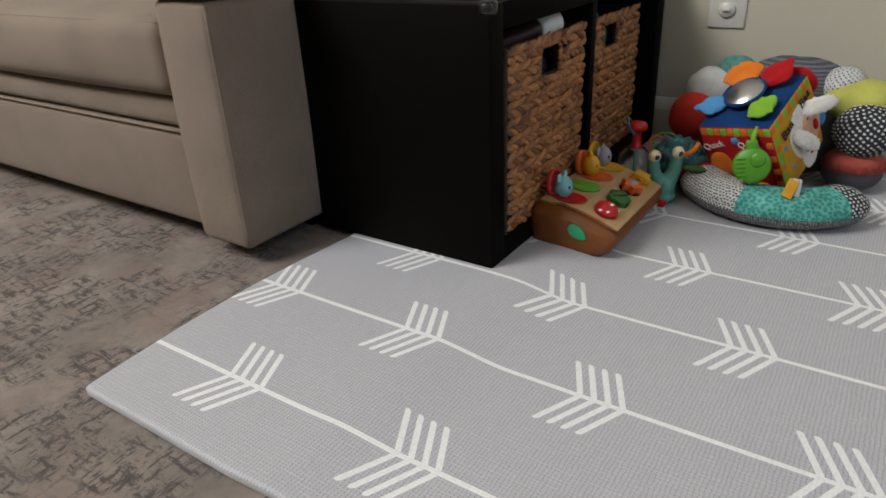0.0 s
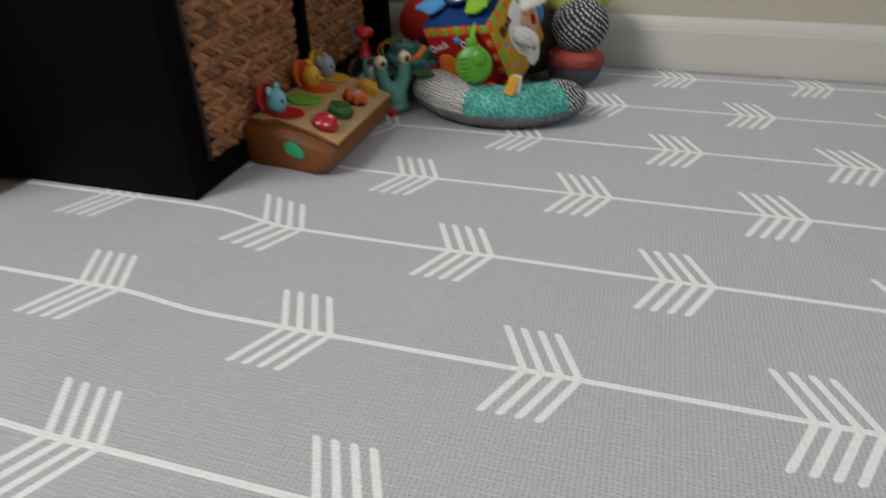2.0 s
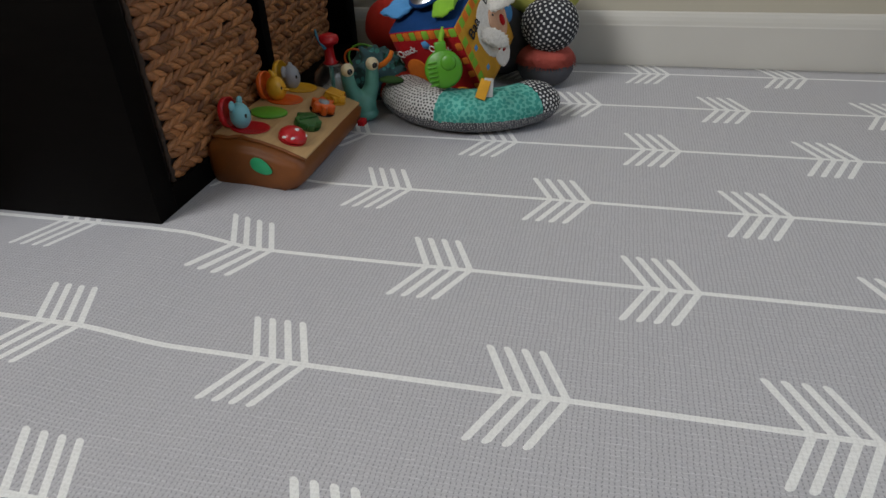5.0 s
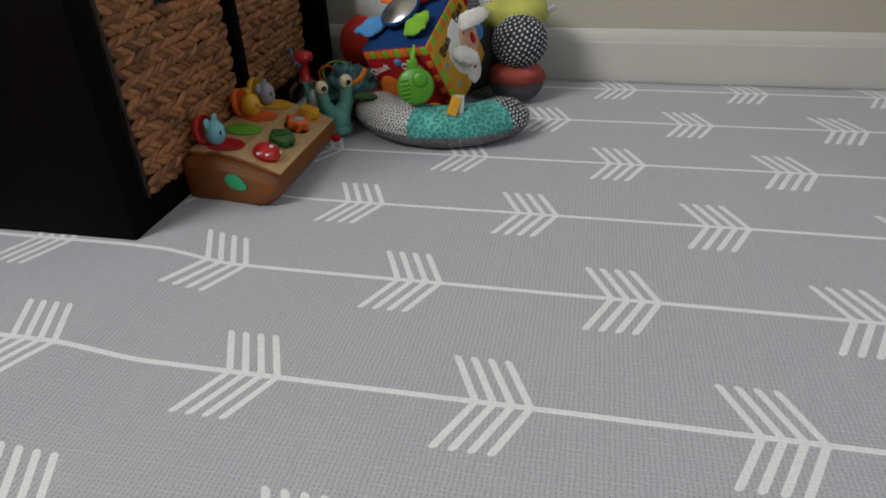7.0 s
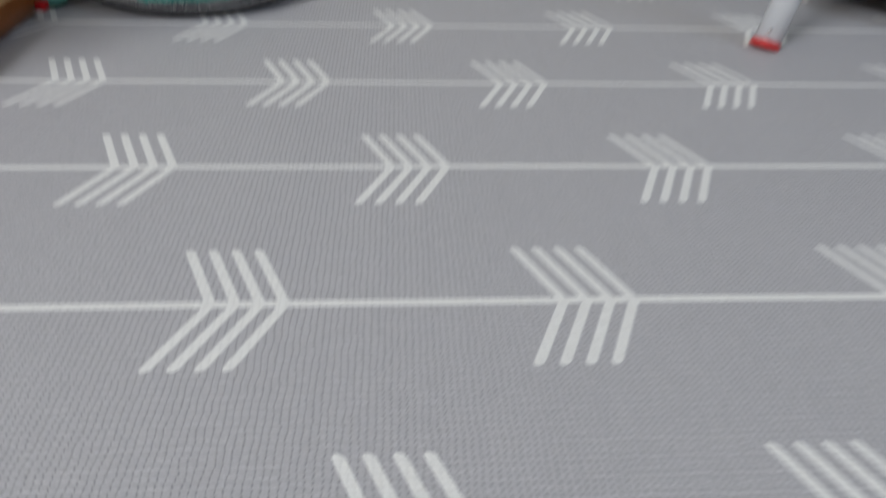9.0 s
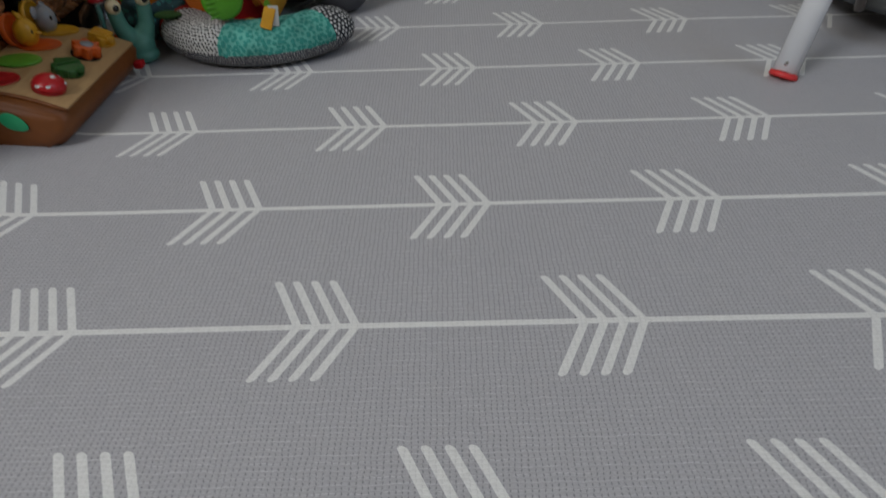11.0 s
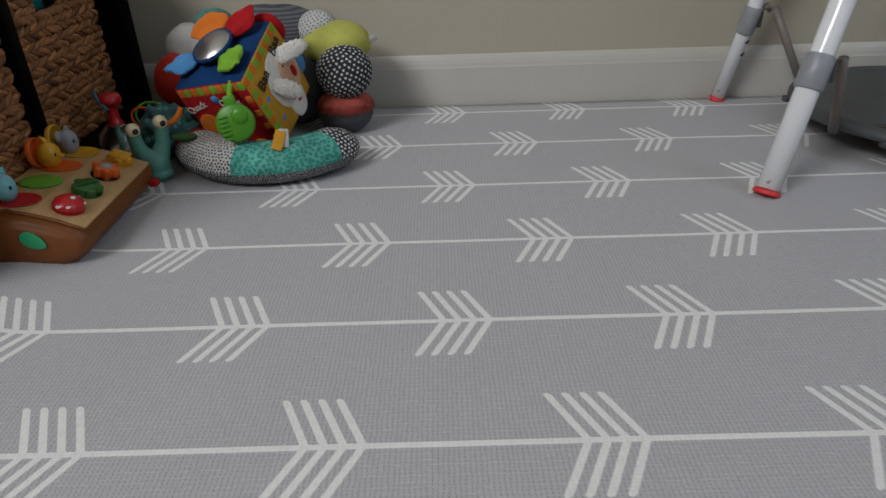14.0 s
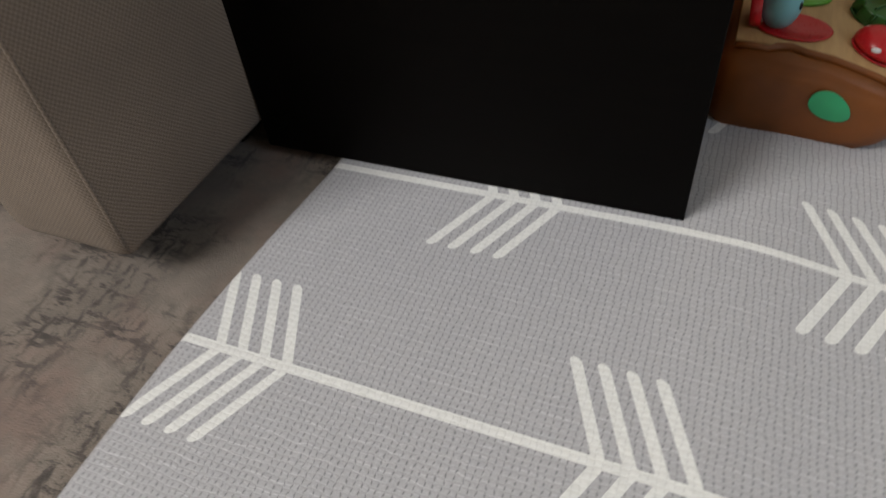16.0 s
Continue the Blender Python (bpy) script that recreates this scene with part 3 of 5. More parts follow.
def arc_point(a, g, lift_off=0.0, big=0.139, tube_r=0.044, flat=0.80):
    """A point of the curved pillow at angle a and at angle g round its section; its ends are rounded off."""
    e = radians(20)
    k = 1.0
    for end in (a - ARC[0], ARC[1] - a):
        if end < e:
            k = min(k, math.sqrt(max(0.0, 1 - (1 - end / e) ** 2)))
    puck = (1 + 0.02 * noise.noise(Vector((a * 6, g * 3, 0)))) * k
    r = big + (tube_r * puck + lift_off) * math.cos(g) * 1.12
    return Vector((RING[0] + r * math.cos(a), RING[1] + r * math.sin(a), tube_r * flat + (tube_r * flat * puck + lift_off) * math.sin(g)))


def ring_section(a0, a1, low, high):
    bm = bmesh.new()
    n, k = max(8, int(abs(a1 - a0) * 22)), 14
    grid = [[bm.verts.new(arc_point(a0 + (a1 - a0) * i / n, low + (high - low) * j / k)) for j in range(k + 1)] for i in range(n + 1)]
    for i in range(n):
        for j in range(k):
            bm.faces.new((grid[i][j], grid[i + 1][j], grid[i + 1][j + 1], grid[i][j + 1]))
    return bm


def spots(points, radius, sides=7, ragged=0.0):
    """Small printed patches; points are pairs of place and outward direction."""
    bm = bmesh.new()
    for p, d in points:
        side = d.orthogonal().normalized()
        up = d.cross(side)
        turn = random.uniform(0, 6.28)
        bm.faces.new([bm.verts.new(p + (side * math.cos(a + turn) + up * math.sin(a + turn)) * radius * random.uniform(1 - ragged, 1 + ragged)) for a in (2 * math.pi * k / sides for k in range(sides))])
    return bm


def arc_spots(a0, a1, low, high, pitch, radius, ragged=0.0, jitter=0.2, sides=7):
    pts = []
    rows = max(1, int((high - low) * 0.040 / (pitch * 0.87)))
    for j in range(rows + 1):
        g = low + (high - low) * (j + 0.5) / (rows + 1)
        span = (a1 - a0) * (0.136 + 0.044 * math.cos(g))
        n = max(1, int(span / pitch))
        for i in range(n):
            a = a0 + (a1 - a0) * min(0.985, max(0.015, (i + 0.5 + (0.25 if j % 2 else -0.25) + random.uniform(-jitter, jitter)) / n))
            h = g + random.uniform(-jitter, jitter) * pitch / 0.04
            p = arc_point(a, h, 0.0005)
            if (p - arc_point(a, h)).length < 0.0001 or not low < h < high:
                continue
            da, dg = arc_point(a + 0.01, h) - arc_point(a - 0.01, h), arc_point(a, h + 0.05) - arc_point(a, h - 0.05)
            d = da.cross(dg)
            if d.length < 1e-9:
                continue
            d.normalize()
            out = Vector((math.cos(a) * math.cos(h), math.sin(a) * math.cos(h), math.sin(h)))
            pts.append((p, d if d.dot(out) > 0 else -d))
    return spots(pts, radius, sides, ragged)


def ball_spots(centre, r, squash, count, radius):
    pts = []
    for i in range(count):
        z = 1 - 2 * (i + 0.5) / count
        a = i * 2.399963
        d = Vector((math.sqrt(1 - z * z) * math.cos(a), math.sqrt(1 - z * z) * math.sin(a), z))
        d += Vector((random.uniform(-0.02, 0.02), random.uniform(-0.02, 0.02), random.uniform(-0.02, 0.02)))
        d.normalize()
        nrm = Vector([d[k] / squash[k] for k in range(3)]).normalized()
        pts.append((Vector(centre) + Vector([d[k] * squash[k] * r for k in range(3)]) + nrm * 0.0009, nrm))
    return spots(pts, radius, 8, 0.08)


def striped(name, a, c, freq):
    m, tree, b = mat_new(name)
    n = Net(tree)
    v = n.coords()
    sep = tree.nodes.new("ShaderNodeSeparateXYZ")
    n.link(v, sep.inputs[0])
    k = n.math("SINE", n.math("MULTIPLY_ADD", sep.outputs[2], freq, n.math("MULTIPLY", n.noise(v, 20), 3.0)))
    n.link(n.mix(n.ramp(k, -0.3, 0.3), a, c), b.inputs["Base Color"])
    b.inputs["Roughness"].default_value = 0.9
    n.bump(n.noise(v, 900, 2), b, 0.4, 0.0008)
    return m


M_STRIPE = striped("grey_striped_jersey", (0.05, 0.052, 0.06), (0.12, 0.122, 0.135), 900.0)
M_DARKCOTTON = cloth("black_cotton", (0.030, 0.031, 0.036))
M_PALECOTTON = cloth("white_cotton", (0.60, 0.60, 0.58))
M_TEALPALE = cloth("pale_teal_cotton", (0.13, 0.41, 0.34), 500, 0.3)
M_TEALDARK = cloth("dark_teal_cotton", (0.045, 0.26, 0.22), 500, 0.3)
M_DOTBLACK = cloth("black_print", (0.012, 0.012, 0.013))
M_DOTWHITE = cloth("white_print", (0.62, 0.62, 0.61))


def tufts(centre, r, squash, count):
    """Short hanging strands on the upper part of a flattened ball."""
    bm = bmesh.new()
    for k in range(count):
        z, a = random.uniform(-0.15, 0.98), random.uniform(0, 2 * math.pi)
        d = Vector((math.sqrt(1 - z * z) * math.cos(a), math.sqrt(1 - z * z) * math.sin(a), z))
        p = Vector(centre) + Vector([d[i] * squash[i] * r for i in range(3)])
        out = Vector([d[i] / squash[i] for i in range(3)]).normalized()
        side = out.orthogonal().normalized()
        way = (out * 0.5 + Vector((0, 0, -0.9)) + side * random.uniform(-0.5, 0.5)).normalized()
        ln, w = random.uniform(0.005, 0.011), random.uniform(0.0007, 0.0012)
        base = [bm.verts.new(p - out * 0.001 + (side * math.cos(g) + out.cross(side) * math.sin(g)) * w) for g in (0.0, 2.1, 4.2)]
        tip = bm.verts.new(p + out * 0.0022 + way * ln)
        for i in range(3):
            bm.faces.new((base[i], base[(i + 1) % 3], tip))
    return bm


def ring_pillow():
    t = thing("ring_pillow", "curved stuffed baby pillow of dotted and teal cotton with balls", "baby pillow")
    low, high = radians(-6), radians(200)
    for a0, a1, m, label, spot in ((168, 207, M_RED, "red patch", None), (207, 257, M_PALECOTTON, "white patch with black flecks", (M_DOTBLACK, 0.0064, 0.0020, 0.18, 0.16)),
                                   (257, 318, M_TEALPALE, "teal patch with dark leaf print", (M_TEALDARK, 0.0085, 0.0036, 0.35, 0.3)), (318, 345, M_DARKCOTTON, "black patch with white dots", (M_DOTWHITE, 0.0080, 0.0026, 0.06, 0.15))):
        patch = part("top_patch", ring_section(radians(a0), radians(a1), low, high), m, t, label)
        if spot:
            tagged(part("print_spots", arc_spots(radians(a0), radians(a1), low, high, spot[1], spot[2], spot[3], spot[4]), spot[0], patch, "", False), kind="stuff")
    base = part("base_band", ring_section(ARC[0], ARC[1], radians(200), radians(354)), M_GREY, t, "grey speckled underside")
    tagged(part("print_spots", arc_spots(ARC[0], ARC[1], radians(285), radians(354), 0.0042, 0.0010, 0.3, 0.3, 5), M_DOTWHITE, base, "", False), kind="stuff")
    balls = [("red fleece ball", M_RED, (0.226, 0.688, 0.118), 0.053, (1, 1, 1)), ("white fleece ball", M_WHITE, (0.248, 0.735, 0.170), 0.051, (1.1, 1, 0.95)),
             ("teal ball", M_TEAL, (0.288, 0.758, 0.202), 0.044, (1, 1, 0.9)), ("grey striped pad", M_STRIPE, (0.402, 0.780, 0.180), 0.074, (1.5, 0.8, 0.85)),
             ("white ball with flecks", M_PALECOTTON, (0.497, 0.755, 0.194), 0.042, (1, 1, 0.95)), ("lime fleece ball", M_LIME, (0.533, 0.745, 0.170), 0.060, (1.18, 1, 0.72)),
             ("black ball with white dots", M_DARKCOTTON, (0.552, 0.692, 0.124), 0.056, (1, 1, 0.95)), ("coral plush ball", M_CORAL, (0.546, 0.700, 0.054), 0.056, (1.0, 0.92, 0.56)), ("dark ball underside", M_GREY, (0.545, 0.700, 0.037), 0.058, (0.97, 0.91, 0.62)),
             ("grey inner ball", M_GREY, (0.31, 0.74, 0.075), 0.080, (1, 0.8, 0.9)), ("grey inner ball", M_GREY, (0.44, 0.755, 0.08), 0.085, (1, 0.8, 0.9))]
    for i, (label, m, at, r, sq) in enumerate(balls):
        dots = {"black ball with white dots": (420, 0.0026, M_DOTWHITE), "white ball with flecks": (420, 0.0016, M_DOTBLACK)}.get(label)
        ball = part("ball", blob(r, sq, 0.0 if dots else 0.05, 40, 1.0 if dots else 0.95, 28, i * 3.1, at), m, t, label)
        if dots:
            tagged(part("print_spots", ball_spots(at, r, sq, dots[0], dots[1]), dots[2], ball, "", False), kind="stuff")
    part("shaggy_pile", tufts((0.546, 0.700, 0.054), 0.056, (1.0, 0.92, 0.56), 1500), M_CORAL, t, "coral shaggy pile")
    part("loop_tag", moved(box(-0.012, -0.002, -0.006, 0.012, 0.002, 0.006, 0.0015), pose(0.606, 0.735, 0.176, 10, -25, 10)), M_WHITE, t, "white ribbon tag")


ring_pillow()


# ---- soft activity cube ----
def solid(name, colour, rough=0.45, coat=0.0):
    return plain(name, colour, rough, 0.08, 60.0, 500.0, 0.05, 0.0, coat)


M_BLUE = cloth("royal_blue_felt", (0.004, 0.036, 0.135), 700)
M_CRIMSON = cloth("crimson_felt", (0.40, 0.008, 0.012), 700)
M_YELLOW = cloth("yellow_felt", (0.58, 0.29, 0.028), 700)
M_ORANGE = cloth("orange_felt", (0.66, 0.17, 0.02), 700)
M_GREEN = cloth("leaf_green_felt", (0.20, 0.42, 0.035), 700)
M_SKY = cloth("sky_blue_felt", (0.08, 0.27, 0.55), 700)
M_FLUFF = cloth("white_lambswool", (0.78, 0.74, 0.68), 260, 0.08, (0.6, 0.55, 0.5), 1.6)
M_PEACH = cloth("peach_felt", (0.62, 0.36, 0.23), 700)
M_PENDANT = solid("green_rubber", (0.065, 0.25, 0.010), 0.4)
M_INKBLACK = solid("black_thread", (0.012, 0.012, 0.012), 0.7)
M_INKWHITE = solid("white_thread", (0.75, 0.74, 0.72), 0.7)


def mirror_film():
    m, tree, b = mat_new("mirror_film")
    n = Net(tree)
    b.inputs["Base Color"].default_value = (0.62, 0.62, 0.61, 1)
    b.inputs["Metallic"].default_value, b.inputs["Roughness"].default_value = 1.0, 0.36
    n.bump(n.noise(n.coords(), 30), b, 0.25, 0.002)
    return m


M_MIRROR = mirror_film()


def words(name, body, size, m, material, parent):
    cu = bpy.data.curves.new(name, "FONT")
    cu.body, cu.size, cu.extrude, cu.align_x, cu.align_y = body, size, 0.0006, "CENTER", "CENTER"
    ob = new(name, cu)
    bpy.context.view_layer.update()
    me = bpy.data.meshes.new_from_object(ob.evaluated_get(bpy.context.evaluated_depsgraph_get()))
    bpy.data.objects.remove(ob)
    me.materials.append(material)
    out = new(name, me)
    out.parent, out.matrix_basis = parent, m
    return out


def petal(length, width, thick):
    """A flat padded leaf from the origin along x."""
    bm = bmesh.new()
    bmesh.ops.create_uvsphere(bm, u_segments=32, v_segments=20, radius=1)
    bmesh.ops.rotate(bm, verts=bm.verts[:], matrix=Matrix.Rotation(radians(90), 3, "Y"))
    seed = Vector((length * 90, width * 70, 0))
    for v in bm.verts:
        u = (v.co.x + 1) / 2
        w = min(1.0, 0.45 + 1.1 * u) * min(1.0, 2.3 * (1.06 - u)) ** 0.6
        flat = math.copysign(abs(v.co.y) ** 0.75, v.co.y)
        fold = 0.006 * noise.noise(Vector((u * 2.2, v.co.y * 1.5, 0)) + seed) + 0.0022 * noise.noise(Vector((u * 6, v.co.y * 5, 0)) + seed)
        v.co = Vector((u * length + 0.005 * noise.noise(Vector((v.co.y * 2, 3, 0)) + seed), flat * width / 2 * w * (1 + 0.12 * noise.noise(Vector((u * 5, 0, 0)) + seed)), v.co.z * thick / 2 + 0.12 * u * u * length + fold))
    return bm


def soft_block(h):
    """A stuffed cube: rounded, with swelling faces. Three visible faces take their own felt."""
    bm = bmesh.new()
    bmesh.ops.create_cube(bm, size=2)
    bmesh.ops.subdivide_edges(bm, edges=bm.edges[:], cuts=11, use_grid_fill=True)
    for f in bm.faces:
        c = f.calc_center_median()
        f.material_index = 0 if c.z > 0.99 else 1 if c.x > 0.99 else 2 if c.y < -0.99 else 3
    for v in bm.verts:
        v.co = on_block(v.co.copy(), h)
    return bm


def on_block(p, h):
    """Where a point of the unit cube comes to lie on the stuffed cube."""
    q = Vector([p[i] * math.sqrt(max(0, 1 - p[(i + 1) % 3] ** 2 / 2 - p[(i + 2) % 3] ** 2 / 2 + p[(i + 1) % 3] ** 2 * p[(i + 2) % 3] ** 2 / 3)) for i in range(3)])
    return (p * 0.86 + q * 0.2) * h * (1 + 0.02 * noise.noise(p * 1.7))


def sewn_patch(h, axis, side, u0, u1, v0, v1, up=0.0009):
    """A small square of cloth sewn flat onto one face of the stuffed cube."""
    bm = bmesh.new()
    n = 5

    def put(u, v, lift_off):
        p = Vector((0, 0, 0))
        p[axis] = side
        i, j = [k for k in range(3) if k != axis]
        p[i], p[j] = u, v
        q = on_block(p, h)
        q[axis] += side * lift_off
        return q

    grid = [[bm.verts.new(put(u0 + (u1 - u0) * a / n, v0 + (v1 - v0) * b / n, up if 0 < a < n and 0 < b < n else -0.0002)) for b in range(n + 1)] for a in range(n + 1)]
    for a in range(n):
        for b in range(n):
            bm.faces.new((grid[a][b], grid[a + 1][b], grid[a + 1][b + 1], grid[a][b + 1]))
    bmesh.ops.recalc_face_normals(bm, faces=bm.faces[:])
    if bm.faces[0].normal[axis] * side < 0:
        bmesh.ops.reverse_faces(bm, faces=bm.faces[:])
    return bm


def fleece_ear(at, along, half, wide):
    """A floppy flat ear covered in short curly tufts."""
    bm = blob(1.0, (half, wide, wide * 0.42), 0.0, 1, 0.9, 20)
    for v in bm.verts:
        v.co *= 1 + 0.10 * noise.noise(v.co * 90)
    skin = [(v.co.copy(), Vector((v.co.x / half ** 2, v.co.y / wide ** 2, v.co.z / (wide * 0.42) ** 2)).normalized()) for v in bm.verts]
    for k in range(2200):
        p, out = random.choice(skin)
        out = (out + Vector((random.uniform(-0.7, 0.7), random.uniform(-0.7, 0.7), random.uniform(-0.5, 0.5)))).normalized()
        side = out.orthogonal().normalized()
        cross = out.cross(side)
        p = p + Vector((random.uniform(-0.0015, 0.0015), random.uniform(-0.0015, 0.0015), 0)) - out * 0.001
        r, ln = random.uniform(0.0006, 0.0011), random.uniform(0.0009, 0.0018)
        curl = side * random.uniform(-0.002, 0.002)
        ring = [bm.verts.new(p + (side * math.cos(a) + cross * math.sin(a)) * r) for a in (0.0, 2.1, 4.2)]
        mid = [bm.verts.new(p + out * ln * 0.55 + curl * 0.4 + (side * math.cos(a) + cross * math.sin(a)) * r * 0.8) for a in (0.0, 2.1, 4.2)]
        tip = bm.verts.new(p + out * ln + curl)
        for i in range(3):
            bm.faces.new((ring[i], ring[(i + 1) % 3], mid[(i + 1) % 3], mid[i]))
            bm.faces.new((mid[i], mid[(i + 1) % 3], tip))
    d = Vector(along).normalized()
    z = (Vector((1, -0.2, 0.45)) - d * d.dot(Vector((1, -0.2, 0.45)))).normalized()
    y = z.cross(d)
    return moved(bm, Matrix(((d.x, y.x, z.x, at[0]), (d.y, y.y, z.y, at[1]), (d.z, y.z, z.z, at[2]), (0, 0, 0, 1))))


def activity_cube():
    basis = Matrix(((0.944, 0.188, -0.277), (-0.289, 0.875, -0.388), (0.169, 0.445, 0.880))).to_4x4()
    t = thing("activity_cube", "stuffed felt activity cube, blue, red and yellow, tipped over", "soft toy", Matrix.Translation((0.3845, 0.575, 0.1285)) @ basis @ Matrix.Diagonal((1.0, 1.15, 1.13, 1)))
    h = 0.070
    part("cube_body", soft_block(h), [M_BLUE, M_YELLOW, M_CRIMSON, M_GREEN], t)
    f = h * 1.035
    # checked ribbons sewn along three edges
    for i in range(10):
        a, b = -0.99 + i * 0.198, -0.99 + (i + 1) * 0.198
        m = (M_ORANGE, M_GREEN)[i % 2]
        part("ribbon_check", sewn_patch(h, 1, -1, a, b, 0.76, 0.98), m, t)
        part("ribbon_check", sewn_patch(h, 0, 1, a, b, 0.76, 0.98), m, t)
        if i < 8:
            part("ribbon_check", sewn_patch(h, 0, 1, -0.98, -0.78, a, b), M_GREEN if i % 3 else M_ORANGE, t)
            part("ribbon_check", sewn_patch(h, 1, -1, 0.80, 0.98, a, b), (M_CRIMSON, M_ORANGE)[i % 2], t)
    for u, v in ((-0.58, -0.62), (-0.70, 0.05)):
        part("star_patch", sewn_patch(h, 0, 1, u, u + 0.13, v, v + 0.13, 0.0010), M_SKY, t)
    # mirror flower on the blue face
    top = Matrix.Translation((-0.008, 0.000, f + 0.012)) @ pose(0, 0, 0, 2, -1, 0) @ Matrix.Diagonal((1.04, 1.0, 1.0, 1))
    part("mirror_frame", moved(lathe([(0.001, 0), (0.035, 0), (0.0372, 0.003), (0.0358, 0.0062), (0.0338, 0.0070), (0.0328, 0.005), (0.001, 0.005)], 40), top), M_BLUE, t, "blue padded mirror ring")
    part("mirror", moved(lathe([(0.001, 0.0052), (0.0331, 0.0052), (0.0329, 0.0062), (0.001, 0.0064)], 40), top), M_MIRROR, t, "round silver mirror film")
    for m, ang, ln, w, label in ((M_ORANGE, 122, 0.066, 0.074, "orange petal"), (M_CRIMSON, 54, 0.070, 0.060, "red petal"), (M_SKY, 208, 0.066, 0.046, "sky blue petal"), (M_GREEN, -34, 0.066, 0.054, "green petal")):
        part("petal", moved(petal(ln, w, 0.012), Matrix.Translation((-0.008, 0.000, f + 0.010)) @ pose(0, 0, 0, 3, 0, 0) @ pose(0, 0, 0, 4, 0, ang) @ pose(0.024, 0, 0, 0, 0, 0)), m, t, label)
    # lamb patch on the yellow face
    part("lamb_patch", moved(blob(0.048, (0.08, 0.88, 1.02), 0.06, 60, 1, 24, 2), Matrix.Translation((f, 0.012, 0.000))), M_FLUFF, t, "white fleece patch")
    part("lamb_body", moved(blob(0.034, (0.10, 0.78, 0.92), 0.07, 60, 0.9, 24, 5), Matrix.Translation((f - 0.001, 0.020, -0.048))), M_FLUFF, t, "white fleece body")
    for y, z in ((0.034, -0.034), (0.022, -0.052), (0.012, -0.040)):
        part("bow_stitch", blob(0.0045, (0.5, 1.5, 0.7), 0, 1, 1, 12, 0, (f + 0.003, y, z)), M_CRIMSON, t)
    part("lamb_face", moved(blob(0.034, (0.18, 0.84, 1.02), 0.0, 1, 1, 24), Matrix.Translation((f + 0.004, 0.034, -0.004))), M_PEACH, t, "peach felt face")
    part("nose", blob(0.008, (0.5, 0.8, 1.3), 0, 1, 1, 14, 0, (f + 0.011, 0.036, -0.006)), M_CRIMSON, t)
    part("cheek", blob(0.006, (0.4, 1, 1.2), 0, 1, 1, 12, 0, (f + 0.007, 0.043, -0.015)), M_CRIMSON, t)
    for y in (0.020, 0.036):
        part("eye", blob(0.0018, (1, 1, 1.3), 0, 1, 1, 10, 0, (f + 0.0085, y, 0.017)), M_INKBLACK, t)
    part("ear", fleece_ear((f + 0.016, 0.042, 0.026), (0.62, 0.64, -0.16), 0.036, 0.0135), M_FLUFF, t, "fluffy white ear")
    part("ear", fleece_ear((f + 0.012, -0.006, -0.006), (0.40, 0.42, -0.70), 0.031, 0.0140), M_FLUFF, t, "fluffy white ear")
    on_yellow = Matrix(((0, 0, 1, 0), (1, 0, 0, 0), (0, 1, 0, 0), (0, 0, 0, 1)))
    for y, z, turn in ((0.036, 0.046, 12), (-0.030, 0.034, 12)):
        words("lettering", "Baa", 0.026, Matrix.Translation((f + 0.0018, y, z)) @ on_yellow @ pose(0, 0, 0, 0, 0, turn), M_INKBLACK, t)
    on_red = Matrix(((1, 0, 0, 0), (0, 0, -1, 0), (0, 1, 0, 0), (0, 0, 0, 1)))
    for x, turn in ((0.026, -8), (-0.046, 14)):
        words("lettering", "Quack", 0.017, Matrix.Translation((x, -f - 0.0016, 0.034)) @ on_red @ pose(0, 0, 0, 0, 0, turn), M_INKWHITE, t)
    part("beak", moved(blob(0.03, (0.8, 0.14, 1.0), 0.04, 60, 1, 22), Matrix.Translation((-0.040, -f - 0.002, -0.010))), M_ORANGE, t, "orange duck patch")
    for x, a in ((-0.052, 20), (0.020, -25)):
        part("duck_foot", moved(blob(0.021, (1.3, 0.4, 0.7), 0.08, 80, 1, 20), Matrix.Translation((x, -f - 0.002, -0.062)) @ pose(0, 0, 0, 0, a, 0)), M_YELLOW, t, "yellow felt foot")
    for x, z in ((0.036, 0.006), (0.0, 0.044)):
        part("star_patch", moved(lathe([(0.001, 0), (0.009, 0), (0.008, 0.002), (0.001, 0.0022)], 5), Matrix.Translation((x, -f, z)) @ pose(0, 0, 0, 90, 0, 0)), M_SKY, t)
    part("side_tab", blob(0.030, (1.0, 0.5, 0.95), 0.06, 60, 1, 20, 3, (0.045, 0.082, 0.046)), M_CRIMSON, t, "red felt tab")
    part("side_tab", blob(0.024, (0.7, 0.6, 1.0), 0.06, 60, 1, 20, 4, (0.060, 0.080, -0.022)), M_SKY, t, "blue felt tab")
    return t


CUBE = activity_cube()


